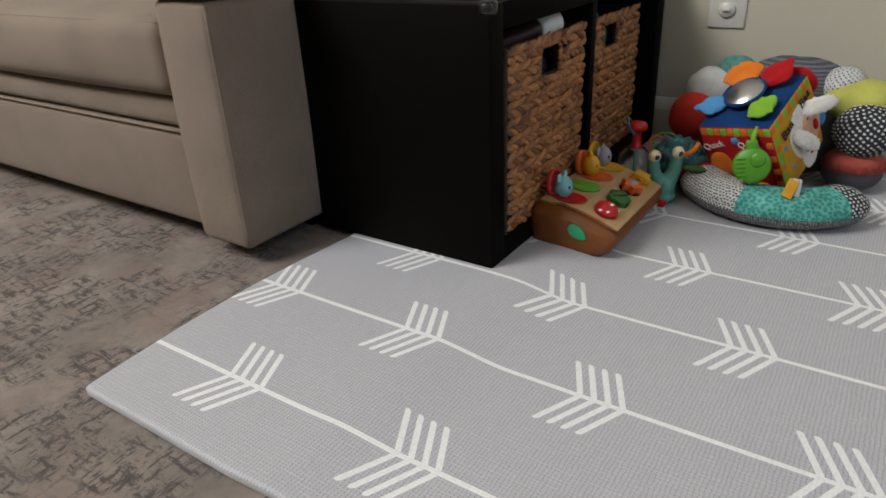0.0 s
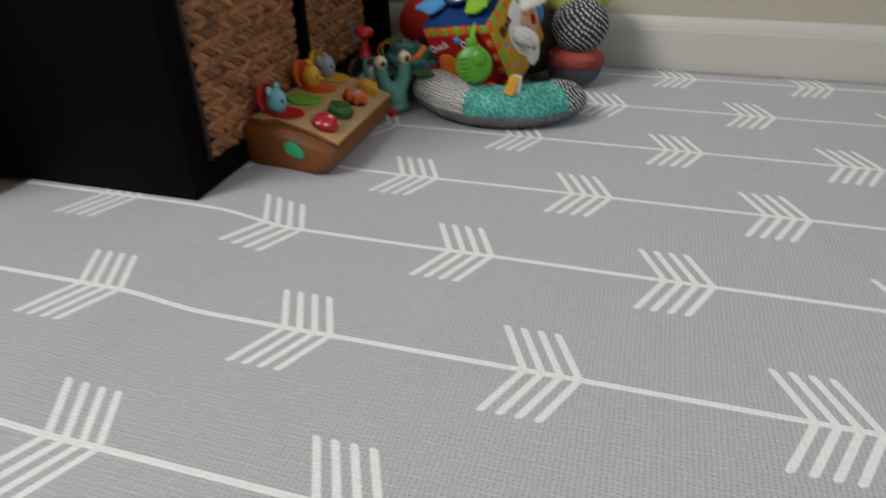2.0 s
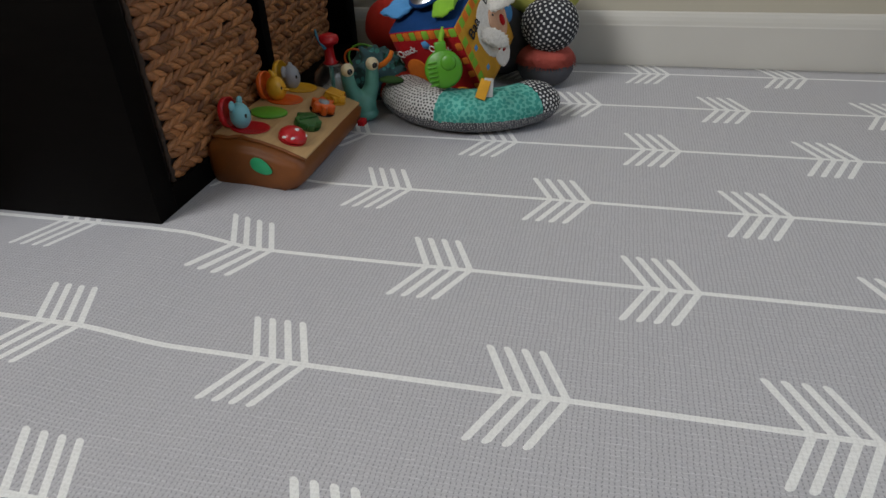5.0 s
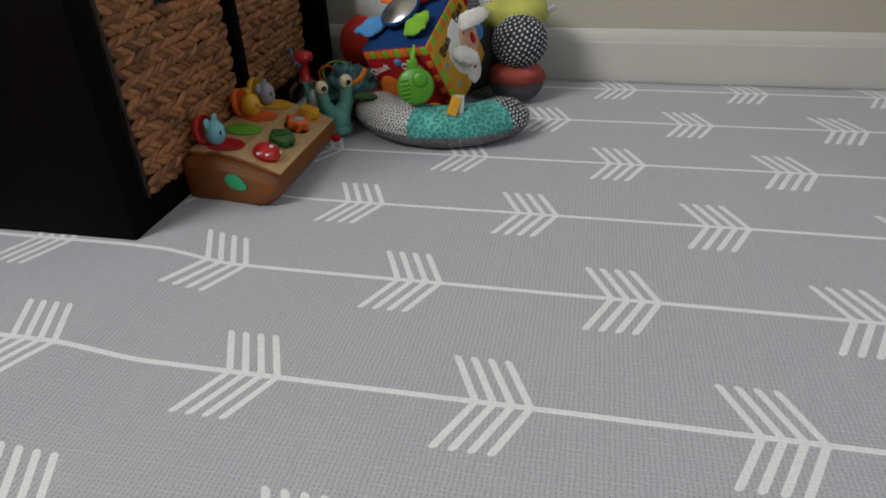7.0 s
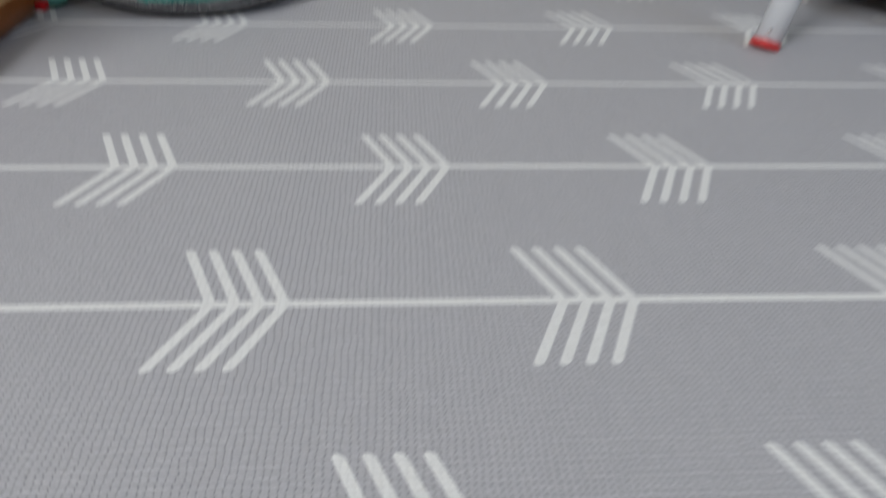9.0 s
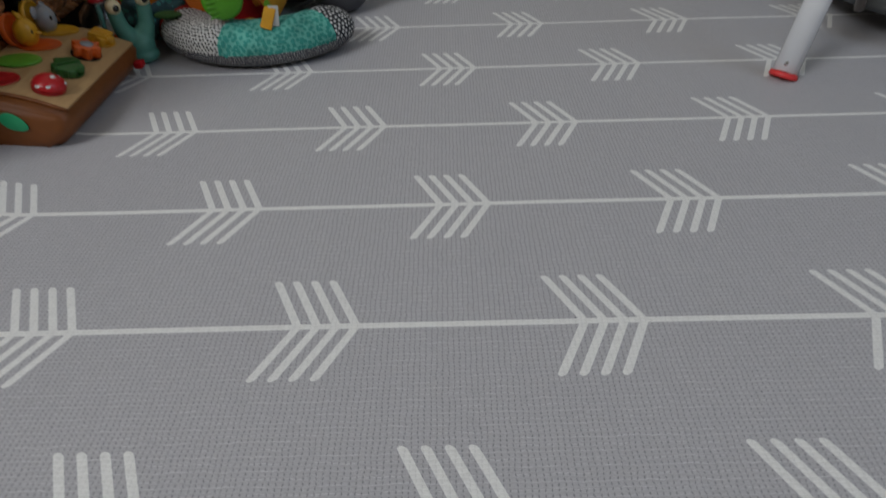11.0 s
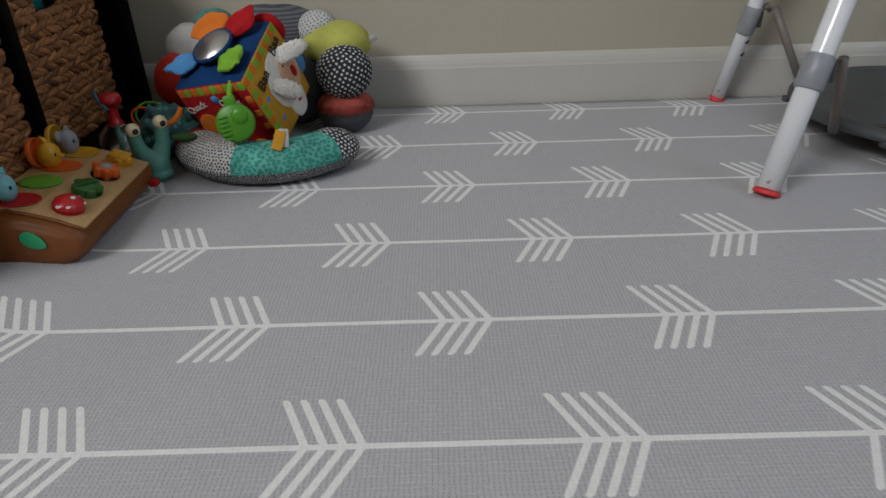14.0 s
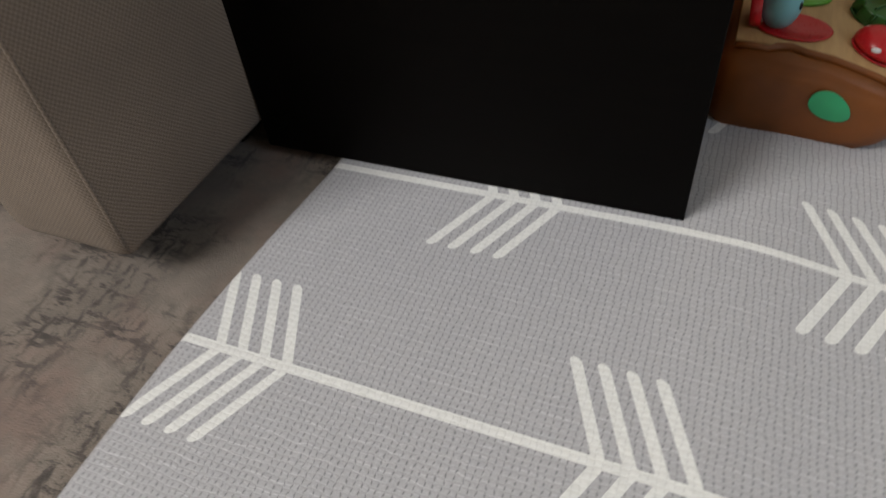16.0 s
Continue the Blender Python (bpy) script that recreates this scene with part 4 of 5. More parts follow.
def cube_trimmings():
    """Tag and teether that hang straight down from the cube."""
    inv = CUBE.matrix_basis.inverted()
    strap = [inv @ Vector(p) for p in ((0.392, 0.468, 0.170), (0.389, 0.458, 0.155), (0.392, 0.450, 0.142), (0.394, 0.446, 0.136))]
    bm = tube(strap, 0.0045, 8)
    part("strap", bm, M_GREEN, CUBE, "green fabric strap")
    disc = lathe([(0.001, -0.005), (0.029, -0.005), (0.0325, -0.002), (0.0325, 0.002), (0.029, 0.005), (0.001, 0.006)], 36)
    ribs = [box(-0.026, -0.026 + k * 0.0075, 0.004, -0.010, -0.023 + k * 0.0075, 0.0075, 0.001) for k in range(6)]
    bump = blob(0.014, (1, 1, 0.35), 0, 1, 1, 16, 0, (0.010, 0.010, 0.005))
    lug = box(-0.010, 0.026, -0.004, 0.010, 0.046, 0.004, 0.003)
    at = inv @ look((0.397, 0.437, 0.108), (0.50, -0.2, 0.25)) @ pose(0, 0, 0, 0, 0, -8)
    teether = join(disc, lug)
    flip = pose(0, 0, 0, 0, 180, 0)
    tee = part("teether", moved(teether, at @ flip), M_PENDANT, CUBE, "round green rubber teether")
    for rib in ribs:
        part("rib", moved(rib, at @ flip), M_PENDANT, tee)
    part("bubble", moved(bump, at @ flip), M_PENDANT, tee)
    tag = box(-0.009, -0.0012, -0.018, 0.009, 0.0012, 0.018, 0.001)
    part("care_tag", moved(tag, inv @ Matrix.Translation((0.468, 0.423, 0.080)) @ pose(0, 0, 0, -40, 22, 8)), M_YELLOW, CUBE, "yellow fabric tag")
    part("care_label", moved(box(-0.008, -0.0008, -0.016, 0.008, 0.0008, 0.016, 0.0006), inv @ Matrix.Translation((0.476, 0.430, 0.081)) @ pose(0, 0, 0, -28, 10, 22)), M_WHITE, CUBE, "white printed care label")


cube_trimmings()


# ---- wooden-topped pop-up toy ----
M_TOYBROWN = solid("caramel_plastic", (0.18, 0.052, 0.006), 0.5)
M_TOYWOOD = wood("pale_maple", (0.41, 0.245, 0.105), (0.51, 0.325, 0.150), (60, 8, 60), 0.5)
M_PRED = solid("red_plastic", (0.50, 0.012, 0.018), 0.3)
M_PORANGE = solid("orange_plastic", (0.68, 0.11, 0.012), 0.32)
M_PYELLOW = solid("yellow_plastic", (0.66, 0.34, 0.02), 0.35)
M_PGREEN = solid("bright_green_plastic", (0.11, 0.36, 0.03), 0.35)
M_PLEAF = solid("dark_green_plastic", (0.022, 0.105, 0.018), 0.32)
M_PBLUE = solid("light_blue_plastic", (0.20, 0.50, 0.56), 0.4)
M_PGREY = solid("grey_plastic", (0.30, 0.31, 0.33), 0.4)
M_PWHITE = solid("white_plastic", (0.78, 0.78, 0.77), 0.3)
M_PBLACK = solid("black_plastic", (0.012, 0.012, 0.013), 0.25)
M_PTEAL = solid("teal_plastic", (0.085, 0.26, 0.205), 0.45)
M_EMERALD = solid("emerald_plastic", (0.025, 0.36, 0.15), 0.35)


def along_y(outline, y0, y1, bevel, segments=3):
    bm = prism(outline, y0, y1, bevel, segments)
    bm.transform(Matrix(((1, 0, 0, 0), (0, 0, 1, 0), (0, 1, 0, 0), (0, 0, 0, 1))))
    bmesh.ops.reverse_faces(bm, faces=bm.faces[:])
    return bm


def toy_top(x):
    return 0.084 - (x - 0.105) * 0.075 if x < 0.178 else 0.0785 - (x - 0.178) * 0.36


def pop_up_toy():
    t = thing("pop_up_toy", "caramel plastic pop-up animal toy with pale wooden top on the mat", "toy")
    y0, y1 = 0.167, 0.414
    ring = [(0.104, 0.001), (0.218, 0.001), (0.236, 0.007), (0.247, 0.022), (0.253, 0.048), (0.178, 0.0755), (0.105, 0.081), (0.090, 0.066), (0.088, 0.03), (0.093, 0.010)]
    stations = [(y0 - 0.0175, 0.35), (y0 - 0.017, 0.60), (y0 - 0.0145, 0.80), (y0 - 0.010, 0.905), (y0 - 0.004, 0.965), (y0 + 0.004, 0.99), (y0 + 0.02, 1.0), (y1 - 0.02, 1.0), (y1 - 0.006, 0.99), (y1, 0.95), (y1 + 0.003, 0.8), (y1 + 0.004, 0.3)]
    bm = bmesh.new()
    loops = [[bm.verts.new((0.172 + (x - 0.172) * k, y, 0.036 + (z - 0.036) * k if z > 0.036 else max(0.001, 0.036 + (z - 0.036) * min(1, k * 1.12)))) for x, z in ring] for y, k in stations]
    for a, b in zip(loops, loops[1:]):
        for i in range(len(ring)):
            bm.faces.new((a[i], a[(i + 1) % len(ring)], b[(i + 1) % len(ring)], b[i]))
    bm.faces.new(loops[0][::-1])
    bm.faces.new(loops[-1])
    bmesh.ops.recalc_face_normals(bm, faces=bm.faces[:])
    bmesh.ops.bevel(bm, geom=[e for e in bm.edges if e.calc_face_angle(0) > 0.5], offset=0.004, segments=2, affect="EDGES")
    part("body", bm, M_TOYBROWN, t)
    part("top_panel", along_y([(0.104, 0.0795), (0.178, 0.0740), (0.2475, 0.0490), (0.2485, 0.0525), (0.178, 0.0782), (0.104, 0.0838)], y0 + 0.005, y1 - 0.005, 0.0012, 2), M_TOYWOOD, t, "pale wooden top panel")

    # uneven bark edge of the body, lapping over the front of the panel
    lip = [(0.104, 0.165), (0.118, 0.168), (0.130, 0.1665), (0.136, 0.172), (0.148, 0.1755), (0.160, 0.1705), (0.178, 0.1675), (0.196, 0.1695), (0.214, 0.1705), (0.232, 0.169), (0.249, 0.168)]
    part("bark_edge", tube([(x, y, toy_top(x) - 0.0022) for x, y in lip], [0.0022, 0.0028, 0.0028, 0.0034, 0.0036, 0.0032, 0.0028, 0.0030, 0.0030, 0.0028, 0.0022], 12), M_TOYBROWN, t, "caramel bark-shaped front edge")

    def on_top(x, y, up=0.0):
        s = 4.3 if x < 0.178 else 19.8
        return Matrix.Translation((x, y, toy_top(x) + up)) @ pose(0, 0, 0, 0, s, 0)

    for y, m, name in ((0.205, M_PRED, "red"), (0.268, M_PGREEN, "green"), (0.330, M_PORANGE, "orange"), (0.390, M_PYELLOW, "yellow")):
        cup = lathe([(0.001, 0.0), (0.0245, 0.0), (0.025, 0.0012), (0.0235, 0.0016), (0.022, 0.0006), (0.001, 0.0004)] if name != "green" else [(0.001, 0), (0.0245, 0.0), (0.0245, 0.0022), (0.022, 0.003), (0.001, 0.0033)], 36)
        cup.transform(Matrix.Diagonal((1.25, 0.95, 1, 1)))
        part("cup" if name != "green" else "lid", moved(cup, on_top(0.147, y, 0.0003)), m, t, name + " oval " + ("pocket" if name != "green" else "closed lid"))
    for y, m, head in ((0.205, M_PRED, M_PBLUE), (0.330, M_PORANGE, M_PYELLOW), (0.390, M_PYELLOW, M_PGREY)):
        lid = lathe([(0.001, 0.0), (0.0225, 0.0), (0.0235, 0.0015), (0.0235, 0.009), (0.0215, 0.009), (0.0205, 0.003), (0.001, 0.003)], 32)
        lid.transform(Matrix.Diagonal((1.0, 0.95, 1, 1)))
        part("lid", moved(lid, Matrix.Translation((0.110, y, 0.104)) @ pose(0, 0, 0, 0, 84, 0)), m, t, "open hinged lid")
        if head is M_PBLUE:
            body = join(blob(0.0165, (0.95, 0.95, 1.25), 0, 1, 1, 22), blob(0.007, (0.5, 1, 1.1), 0, 1, 1, 14, 0, (-0.004, -0.012, 0.019)), blob(0.007, (0.5, 1, 1.1), 0, 1, 1, 14, 0, (-0.004, 0.012, 0.019)))
        elif head is M_PYELLOW:
            body = join(blob(0.0175, (0.95, 0.95, 1.2), 0, 1, 1, 22), tube([(0, 0, 0.018), (-0.003, 0, 0.026), (-0.008, 0, 0.030)], [0.005, 0.004, 0.002], 10), blob(0.004, (1.6, 1, 0.7), 0, 1, 1, 12, 0, (0.017, 0, -0.001)))
        else:
            body = join(blob(0.0165, (0.95, 0.95, 1.3), 0, 1, 1, 22), blob(0.0085, (0.4, 1, 1.1), 0, 1, 1, 14, 0, (-0.006, -0.013, 0.013)), blob(0.0085, (0.4, 1, 1.1), 0, 1, 1, 14, 0, (-0.006, 0.013, 0.013)))
        animal = part("animal", moved(body, Matrix.Translation((0.134, y, 0.1))), head, t, {M_PBLUE: "light blue cat head", M_PYELLOW: "yellow chick head", M_PGREY: "grey elephant head"}[head])
        for s in (-1, 1):
            part("eye", blob(0.0026, (0.6, 1, 1.3), 0, 1, 1, 12, 0, (0.134 + 0.0135, y + s * 0.007, 0.103)), M_PBLACK, animal)
    slot = [0.206, 0.263, 0.326, 0.380]
    for y, m in zip(slot, (M_PRED, M_PLEAF, M_PORANGE, M_PYELLOW)):
        cup = lathe([(0.001, 0), (0.021, 0), (0.021, 0.0012), (0.0195, 0.0012), (0.0185, 0.0005), (0.001, 0.0004)], 30)
        part("button_well", moved(cup, on_top(0.213, y, 0.0003)), M_PBLACK if m is M_PORANGE else m, t)
    cap = part("mushroom_button", moved(lathe([(0.001, 0.001), (0.0205, 0.003), (0.0215, 0.006), (0.019, 0.012), (0.013, 0.017), (0.006, 0.019), (0.001, 0.0195)], 32), on_top(0.213, slot[0])), M_PRED, t, "red mushroom button with white spots")
    for a, r in ((20, 0.017), (-70, 0.016), (-110, 0.018), (150, 0.015), (75, 0.015), (0, 0.004)):
        p = on_top(0.213, slot[0]) @ Vector((r * math.cos(radians(a)), r * math.sin(radians(a)), 0.0185 - 0.0095 * (r / 0.018) ** 2))
        part("spot", blob(0.0044, (1, 1, 0.55), 0, 1, 1, 12, 0, p), M_PWHITE, cap)
    leaf = [(math.cos(a) * (0.019 + 0.003 * math.sin(7 * a)), math.sin(a) * (0.022 + 0.002 * math.sin(5 * a))) for a in (2 * math.pi * k / 40 for k in range(40))]
    part("leaf_button", join(moved(prism(leaf, 0.001, 0.013, 0.002), on_top(0.213, slot[1])), moved(box(-0.017, -0.001, 0.012, 0.017, 0.001, 0.0155, 0.0006), on_top(0.213, slot[1]) @ pose(0, 0, 0, 0, 0, 60))), M_PLEAF, t, "dark green leaf button")
    flower = [(math.cos(a) * (0.0175 + 0.0035 * math.cos(6 * a)), math.sin(a) * (0.0175 + 0.0035 * math.cos(6 * a))) for a in (2 * math.pi * k / 60 for k in range(60))]
    fl = part("flower_button", moved(prism(flower, 0.001, 0.017, 0.0015), on_top(0.213, slot[2])), M_PORANGE, t, "orange flower button")
    part("flower_centre", moved(lathe([(0.001, 0.0165), (0.009, 0.0165), (0.009, 0.0180), (0.001, 0.0186)], 24), on_top(0.213, slot[2])), M_PGREY, fl)
    star = [(math.cos(a) * (0.0165 + 0.003 * math.cos(5 * a)), math.sin(a) * (0.0165 + 0.003 * math.cos(5 * a))) for a in (2 * math.pi * k / 50 for k in range(50))]
    part("sun_button", join(moved(prism(star, 0.001, 0.013, 0.0015), on_top(0.213, slot[3])), *[moved(box(-0.014, -0.0135 + 0.007 * k, 0.012, 0.014, -0.0095 + 0.007 * k, 0.0165, 0.001), on_top(0.213, slot[3])) for k in range(4)]), M_PYELLOW, t, "ridged yellow button")
    patch = [(0.0180 * math.cos(a), 0.0115 * math.sin(a) * (1 - 0.20 * math.cos(a))) for a in (2 * math.pi * k / 32 for k in range(32))]
    part("end_patch", moved(prism(patch, 0.0, 0.002, 0.0006), Matrix.Translation((0.186, 0.1487, 0.045)) @ pose(0, 0, 0, 90, 0, 0) @ pose(0, 0, 0, 0, 0, -30)), M_EMERALD, t, "emerald leaf patch")
    part("fabric_tag", box(0.250, 0.383, 0.018, 0.262, 0.400, 0.028, 0.001), M_CRIMSON, t, "small red fabric tag")


pop_up_toy()


# ---- snail, spinning jar, crinkle toy ----
def eye_ball(at, r, gaze, parent):
    e = part("eye", blob(r, (1, 1, 1), 0, 1, 1, 20, 0, at), solid("cream_plastic", (0.72, 0.62, 0.40), 0.35) if "cream_plastic" not in bpy.data.materials else bpy.data.materials["cream_plastic"], parent, "cream eyeball")
    g = Vector(gaze).normalized()
    part("pupil", blob(r * 0.55, (1, 1, 1), 0, 1, 1, 14, 0, Vector(at) + g * r * 0.58), M_PBLACK, e)


def snail():
    t = thing("toy_snail", "teal rubber toy snail with two bulging cream eyes", "toy")
    c = Vector((0.236, 0.457, 0))
    d = Vector((0.78, 0.62, 0)).normalized()
    # body and two stalks, grown together into one rubbery U
    lumps = [blob(0.024, (1.05, 0.95, 1.1), 0, 1, 1, 20, 0, c + Vector((0, 0, 0.030))), blob(0.022, (1.1, 1.1, 0.62), 0, 1, 1, 20, 0, c + Vector((0.004, 0, 0.0145)))]
    for s, dz in ((-1, 0.0), (1, 0.004)):
        lumps.append(tube([c + Vector((0, 0, 0.026)), c + d * 0.012 * s + Vector((0, 0, 0.046)), c + d * 0.0205 * s + Vector((0, 0, 0.064)), c + d * 0.0235 * s + Vector((0, 0, 0.084 + dz)), c + d * 0.0235 * s + Vector((0, 0, 0.098 + dz))], [0.0185, 0.0165, 0.0132, 0.0120, 0.0116], 16))
    body = part("body", merge(lumps), M_PTEAL, t)
    grow = body.modifiers.new("grow", "REMESH")
    grow.mode, grow.voxel_size, grow.use_smooth_shade = "VOXEL", 0.0016, True
    ease = body.modifiers.new("ease", "SMOOTH")
    ease.factor, ease.iterations = 0.5, 12
    for s, dz in ((-1, 0.0), (1, 0.004)):
        eye_ball(c + d * 0.0235 * s + Vector((0.003, -0.005, 0.100 + dz)), 0.0118, (0.75, -0.75, -0.05), t)


snail()


def spinning_jar():
    t = thing("spinning_jar", "clear plastic spinning toy with red push knob beside the snail", "toy", pose(0.158, 0.512, 0.0))
    jar = part("dome", lathe([(0.034, 0.001), (0.038, 0.004), (0.039, 0.02), (0.038, 0.05), (0.032, 0.072), (0.020, 0.086), (0.012, 0.090), (0.011, 0.088), (0.018, 0.084), (0.030, 0.070), (0.036, 0.05), (0.037, 0.02), (0.036, 0.006)], 36), clear("clear_plastic", (0.93, 0.95, 0.95), 0.14, 1.32), t, "clear plastic dome")
    jar.visible_shadow = False
    part("base", lathe([(0.001, 0.0), (0.036, 0.0), (0.036, 0.008), (0.030, 0.012), (0.001, 0.012)], 32), M_PTEAL, t)
    part("spindle", lathe([(0.004, 0.012), (0.004, 0.09), (0.003, 0.092)], 12), M_PTEAL, t)
    part("push_knob", lathe([(0.013, 0.086), (0.014, 0.090), (0.010, 0.094), (0.0085, 0.118), (0.011, 0.124), (0.0185, 0.126), (0.0205, 0.132), (0.0185, 0.139), (0.010, 0.143), (0.001, 0.144)], 28), M_PRED, t, "red push knob")
    for i, m in enumerate((M_PORANGE, M_PBLUE, M_PYELLOW)):
        a = i * 2.1 + 0.4
        part("bead", blob(0.010, (1, 1, 1), 0, 1, 1, 14, 0, (0.019 * math.cos(a), 0.019 * math.sin(a), 0.022)), m, t)


spinning_jar()


M_PSTICK = solid("teal_blue_plastic", (0.03, 0.17, 0.26), 0.4)


def teething_loops():
    t = thing("teething_loops", "thin blue, green and orange plastic loops leaning behind toys", "toy")
    part("blue_stick", tube([(0.160, 0.492, 0.120), (0.150, 0.495, 0.130), (0.142, 0.500, 0.141), (0.138, 0.505, 0.152)], [0.0032, 0.003, 0.0026, 0.0022], 8), M_PSTICK, t)
    for m, c, r, tilt in ((M_PGREEN, (0.212, 0.548, 0.090), 0.030, 62), (M_PORANGE, (0.196, 0.545, 0.088), 0.022, 80), (M_PBLUE, (0.220, 0.555, 0.094), 0.022, 45)):
        ring = tube([Matrix.Translation(c) @ pose(0, 0, 0, tilt, 20, 0) @ Vector((r * math.cos(a), r * 0.8 * math.sin(a), 0)) for a in (2 * math.pi * k / 28 for k in range(29))], 0.0021, 8)
        part("loop", ring, m, t)


teething_loops()


def crinkle_toy():
    t = thing("crinkle_toy", "teal patterned crinkle cloth toy with orange corner", "soft toy")
    part("cloth_body", blob(0.052, (1.0, 0.75, 0.95), 0.35, 70, 1, 40, 7, (0.240, 0.540, 0.062)), dotted("teal_blue_print", (0.012, 0.10, 0.12), (0.05, 0.34, 0.33), 70, 0.36, 1.0), t)
    part("corner_tab", tube([(0.252, 0.480, 0.090), (0.263, 0.482, 0.094), (0.275, 0.485, 0.100), (0.284, 0.488, 0.109), (0.289, 0.492, 0.121)], [0.0034, 0.0046, 0.0050, 0.0048, 0.0040], 12), M_ORANGE, t, "orange felt tab")
    part("leaf_tab", blob(0.016, (1.5, 0.8, 0.4), 0.1, 60, 1, 18, 2, (0.288, 0.478, 0.072)), cloth("dark_green_felt", (0.045, 0.105, 0.03), 700), t, "dark green felt tab")


crinkle_toy()


# ---- high chair ----
M_CHAIRWHITE = plain("white_coated_metal", (0.78, 0.80, 0.83), 0.14, 0.03, 8.0, 300.0, 0.03, 0.0, 0.4)
M_COLLAR = solid("mid_grey_plastic", (0.27, 0.285, 0.31), 0.4)
M_TRAY = plain("slate_grey_plastic", (0.060, 0.064, 0.068), 0.5, 0.15, 12.0)
M_FOOT = solid("red_rubber", (0.66, 0.035, 0.035), 0.45)
M_CHROME = plain("steel", (0.6, 0.6, 0.6), 0.25, 0.05, 30.0, 300.0, 0.02, 1.0)
M_STRUT = solid("warm_grey_metal", (0.18, 0.155, 0.14), 0.4)


def leg_point(a, b, z):
    k = (z - a[2]) / (b[2] - a[2])
    return Vector(a) + (Vector(b) - Vector(a)) * k


def chair_leg(t, a, b, r, collar0, collar1, slots):
    part("leg", tube([leg_point(a, b, z) for z in (0.010, 0.2, 0.4, 0.62)], r, 20), M_CHAIRWHITE, t, "white tubular leg")
    part("foot_cap", tube([leg_point(a, b, z) for z in (0.0005, 0.0025, 0.0085)], [r * 1.08, r * 1.18, r * 1.08], 20), M_FOOT, t, "red rubber foot")
    col = part("collar", tube([leg_point(a, b, z) for z in (collar0, collar0 + 0.003, collar1 - 0.003, collar1)], [r * 1.08, r * 1.2, r * 1.2, r * 1.08], 20), M_COLLAR, t, "grey plastic sleeve")
    part("lever", moved(box(-0.008, -0.009, -0.020, 0.006, 0.009, 0.016, 0.003), Matrix.Translation(leg_point(a, b, (collar0 + collar1) / 2) + Vector((r * 1.30, 0.002, 0.004)))), M_TRAY, col, "dark grey release lever")
    if slots:
        part("hinge_plate", tube([leg_point(a, b, collar1) + Vector((r * 0.9, 0, -0.004)), leg_point(a, b, collar1) + Vector((r * 1.7, 0, -0.001)), leg_point(a, b, collar1) + Vector((r * 2.3, 0, -0.010))], [0.006, 0.007, 0.005], 10), M_STRUT, col)
    part("screw", blob(0.0042, (1, 0.5, 1), 0, 1, 1, 12, 0, leg_point(a, b, 0.026) + Vector((-r * 0.62, -r * 0.80, 0))), M_CHROME, t)
    for z in slots:
        part("slot", moved(box(-0.007, -0.002, -0.0022, 0.007, 0.002, 0.0022, 0.0008), Matrix.Translation(leg_point(a, b, z) + Vector((r * 0.72, -r * 0.72, 0))) @ pose(0, 0, 0, 0, -12, 45)), M_PBLACK, t)


def high_chair():
    t = thing("high_chair", "white tubular high chair with red feet and slate grey tray", "high chair")
    chair_leg(t, (1.261, 0.322, 0), (1.350, 0.395, 0.285), 0.0185, 0.158, 0.208, ())
    chair_leg(t, (1.368, 0.830, 0), (1.400, 0.790, 0.222), 0.0152, 0.152, 0.208, (0.135, 0.108))
    chair_leg(t, (2.02, 0.318, 0), (1.935, 0.393, 0.285), 0.0188, 0.165, 0.222, ())
    chair_leg(t, (1.96, 0.822, 0), (1.93, 0.785, 0.222), 0.0168, 0.152, 0.208, ())
    tray = lathe([(0.001, 0.012), (0.24, 0.010), (0.262, 0.004), (0.268, 0.006), (0.268, 0.016), (0.255, 0.024), (0.235, 0.020), (0.20, 0.018), (0.001, 0.020)], 56)
    plate = part("foot_tray", moved(tray, Matrix.Translation((1.700, 0.585, 0.040))), M_TRAY, t, "slate grey round plastic tray")
    for x, y in ((1.505, 0.42), (1.60, 0.352), (1.46, 0.69)):
        part("tray_clip", box(x - 0.014, y - 0.008, 0.036, x + 0.014, y + 0.008, 0.048, 0.003), M_TRAY, plate)
    for x, y in ((1.512, 0.45), (1.62, 0.40)):
        part("tray_recess", moved(lathe([(0.001, 0.0), (0.023, 0.0), (0.024, 0.002), (0.001, 0.004)], 20), Matrix.Translation((x, y, 0.0576))), M_PBLACK, plate)
    for p, q in (((1.434, 0.777, 0.205), (1.507, 0.745, 0.054)), ((1.388, 0.420, 0.190), (1.428, 0.462, 0.054)), ((1.925, 0.775, 0.196), (1.89, 0.745, 0.054)), ((1.915, 0.410, 0.185), (1.89, 0.45, 0.054))):
        part("strut", tube([p, (Vector(p) + Vector(q)) / 2, q], 0.0082, 12), M_STRUT, t, "grey metal strut")
    for y in (0.48, 0.705):
        part("cross_bar", tube([(1.44, y, 0.60), (1.68, y, 0.60), (1.85, y, 0.60)], 0.018, 14), M_CHAIRWHITE, t)
    part("seat", moved(blob(0.2, (0.95, 0.9, 0.35), 0, 1, 0.7, 28), Matrix.Translation((1.65, 0.59, 0.66))), M_COLLAR, t, "grey plastic seat shell")


high_chair()


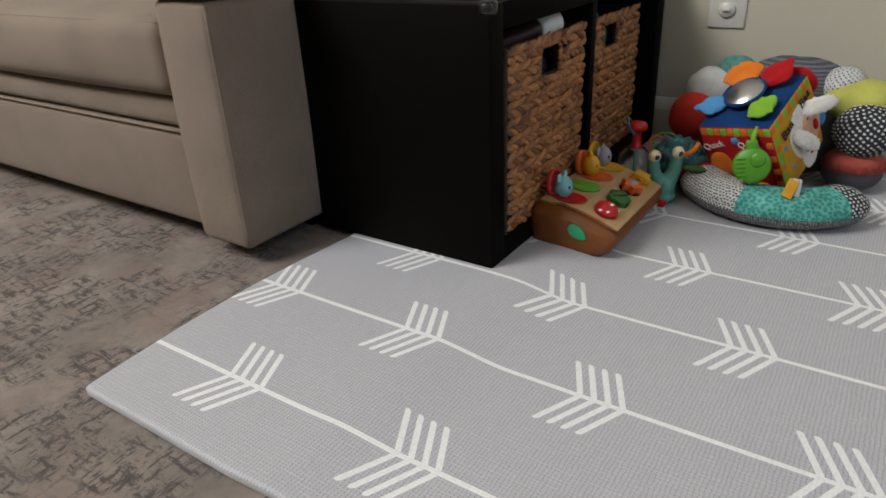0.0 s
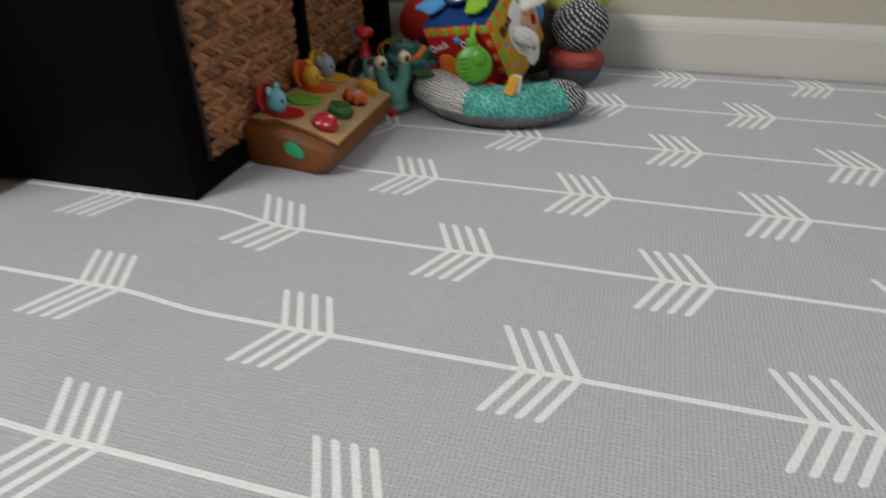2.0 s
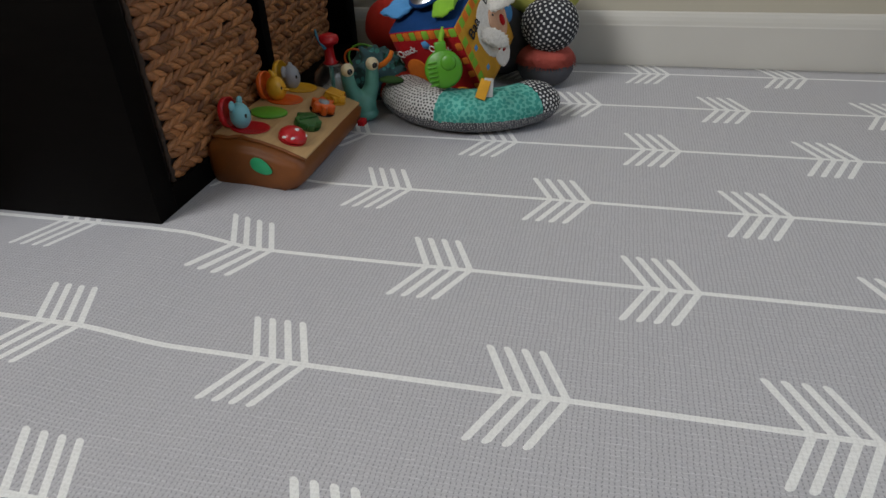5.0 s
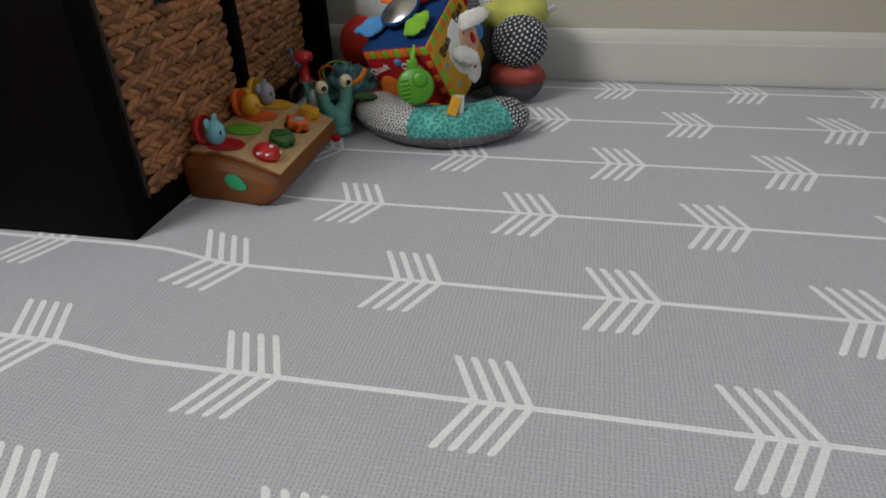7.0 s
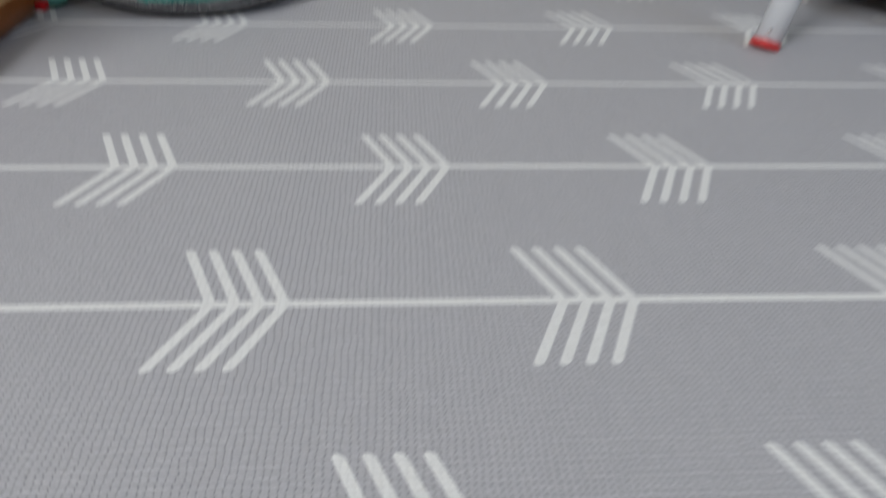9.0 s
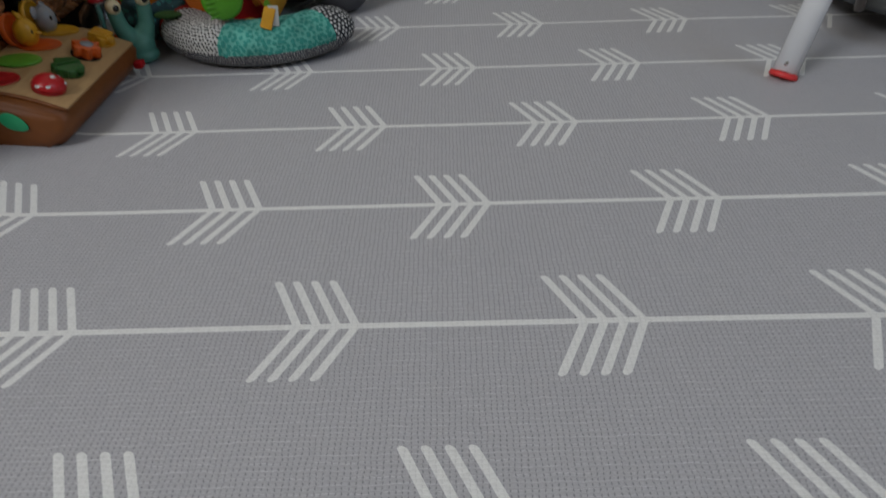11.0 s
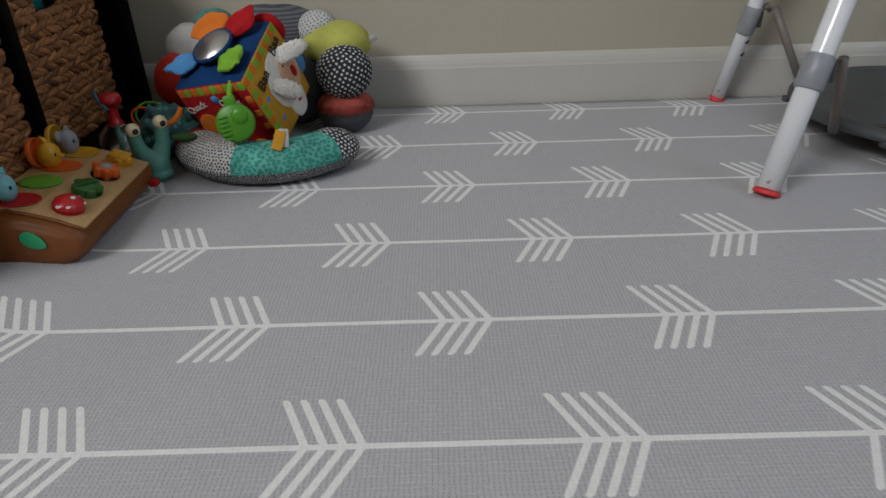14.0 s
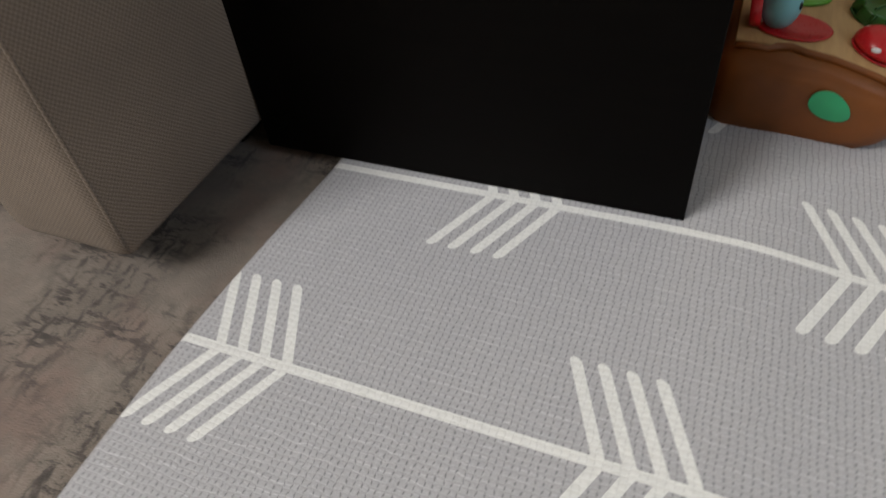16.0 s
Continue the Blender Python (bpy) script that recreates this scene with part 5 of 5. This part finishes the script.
# ---- wall outlet, shelf top, basket contents ----
def outlet():
    t = thing("wall_outlet", "white double wall outlet with round safety caps", "outlet")
    part("plate", box(0.187, WALL_Y - 0.006, 0.281, 0.268, WALL_Y - 0.0005, 0.400, 0.003), M_TRIM, t)
    for z in (0.322, 0.364):
        cap = part("safety_cap", moved(lathe([(0.001, 0), (0.0185, 0), (0.0185, 0.004), (0.015, 0.008), (0.001, 0.009)], 28), Matrix.Translation((0.2275, WALL_Y - 0.006, z)) @ pose(0, 0, 0, 90, 0, 0)), M_TRIM, t)
        part("grip", box(0.219, WALL_Y - 0.021, z - 0.003, 0.236, WALL_Y - 0.014, z + 0.003, 0.002), M_TRIM, cap)


outlet()


def shelf_top_things():
    t = thing("corner_guard", "clear plastic corner guard on the shelf's top corner", "corner guard")
    g = part("bumper", blob(0.0135, (1, 1, 0.8), 0.05, 90, 0.8, 22, 0, (0.093, 0.0195, 0.4205)), clear("clear_gel", (0.95, 0.97, 0.98), 0.06), t)
    g.visible_shadow = False
    b = thing("red_book", "dark red book lying on the black shelf", "book")
    part("cover", box(-0.115, 0.125, 0.4245, 0.030, 0.330, 0.4275, 0.001), M_CRIMSON, b)
    part("pages", box(-0.112, 0.129, 0.428, 0.026, 0.327, 0.445, 0.001), M_PWHITE, b)
    part("cover", box(-0.115, 0.125, 0.4455, 0.030, 0.330, 0.4485, 0.001), M_CRIMSON, b)


shelf_top_things()


def basket_contents():
    w = thing("wipes_pouch", "rolled white and plum pouch on top of the basket", "pouch")
    roll = lambda r, a, b: moved(lathe([(r * 0.9, a), (r, a + 0.006), (r * 1.02, (a + b) / 2), (r, b - 0.006), (r * 0.9, b)], 28), Matrix.Translation((0.035, 0.23, 0.350)) @ pose(0, 0, 0, -82, 0, -14))
    part("pouch_body", roll(0.024, -0.105, 0.030), solid("plum_film", (0.020, 0.006, 0.013), 0.4), w, "dark plum wrapper")
    part("pouch_end", roll(0.0255, 0.031, 0.085), M_PWHITE, w, "white end")
    c = thing("folded_cloth", "blue-grey folded cloth in the woven basket", "cloth")
    part("fold", blob(0.12, (0.95, 1.05, 0.32), 0.10, 20, 0.7, 30, 2, (-0.055, 0.222, 0.290)), cloth("blue_grey_cotton", (0.03, 0.04, 0.05)), c)
    d = thing("teal_bag", "teal fabric bag stuffed in the woven basket", "bag")
    part("bag_body", blob(0.11, (0.9, 1.15, 0.42), 0.12, 22, 0.8, 30, 5, (-0.055, 0.585, 0.290)), cloth("teal_fabric", (0.015, 0.20, 0.19)), d)
    part("bag_fold", blob(0.03, (1.0, 1.3, 0.7), 0.15, 60, 0.9, 22, 6, (0.03, 0.50, 0.345)), bpy.data.materials["teal_fabric"], d)


basket_contents()
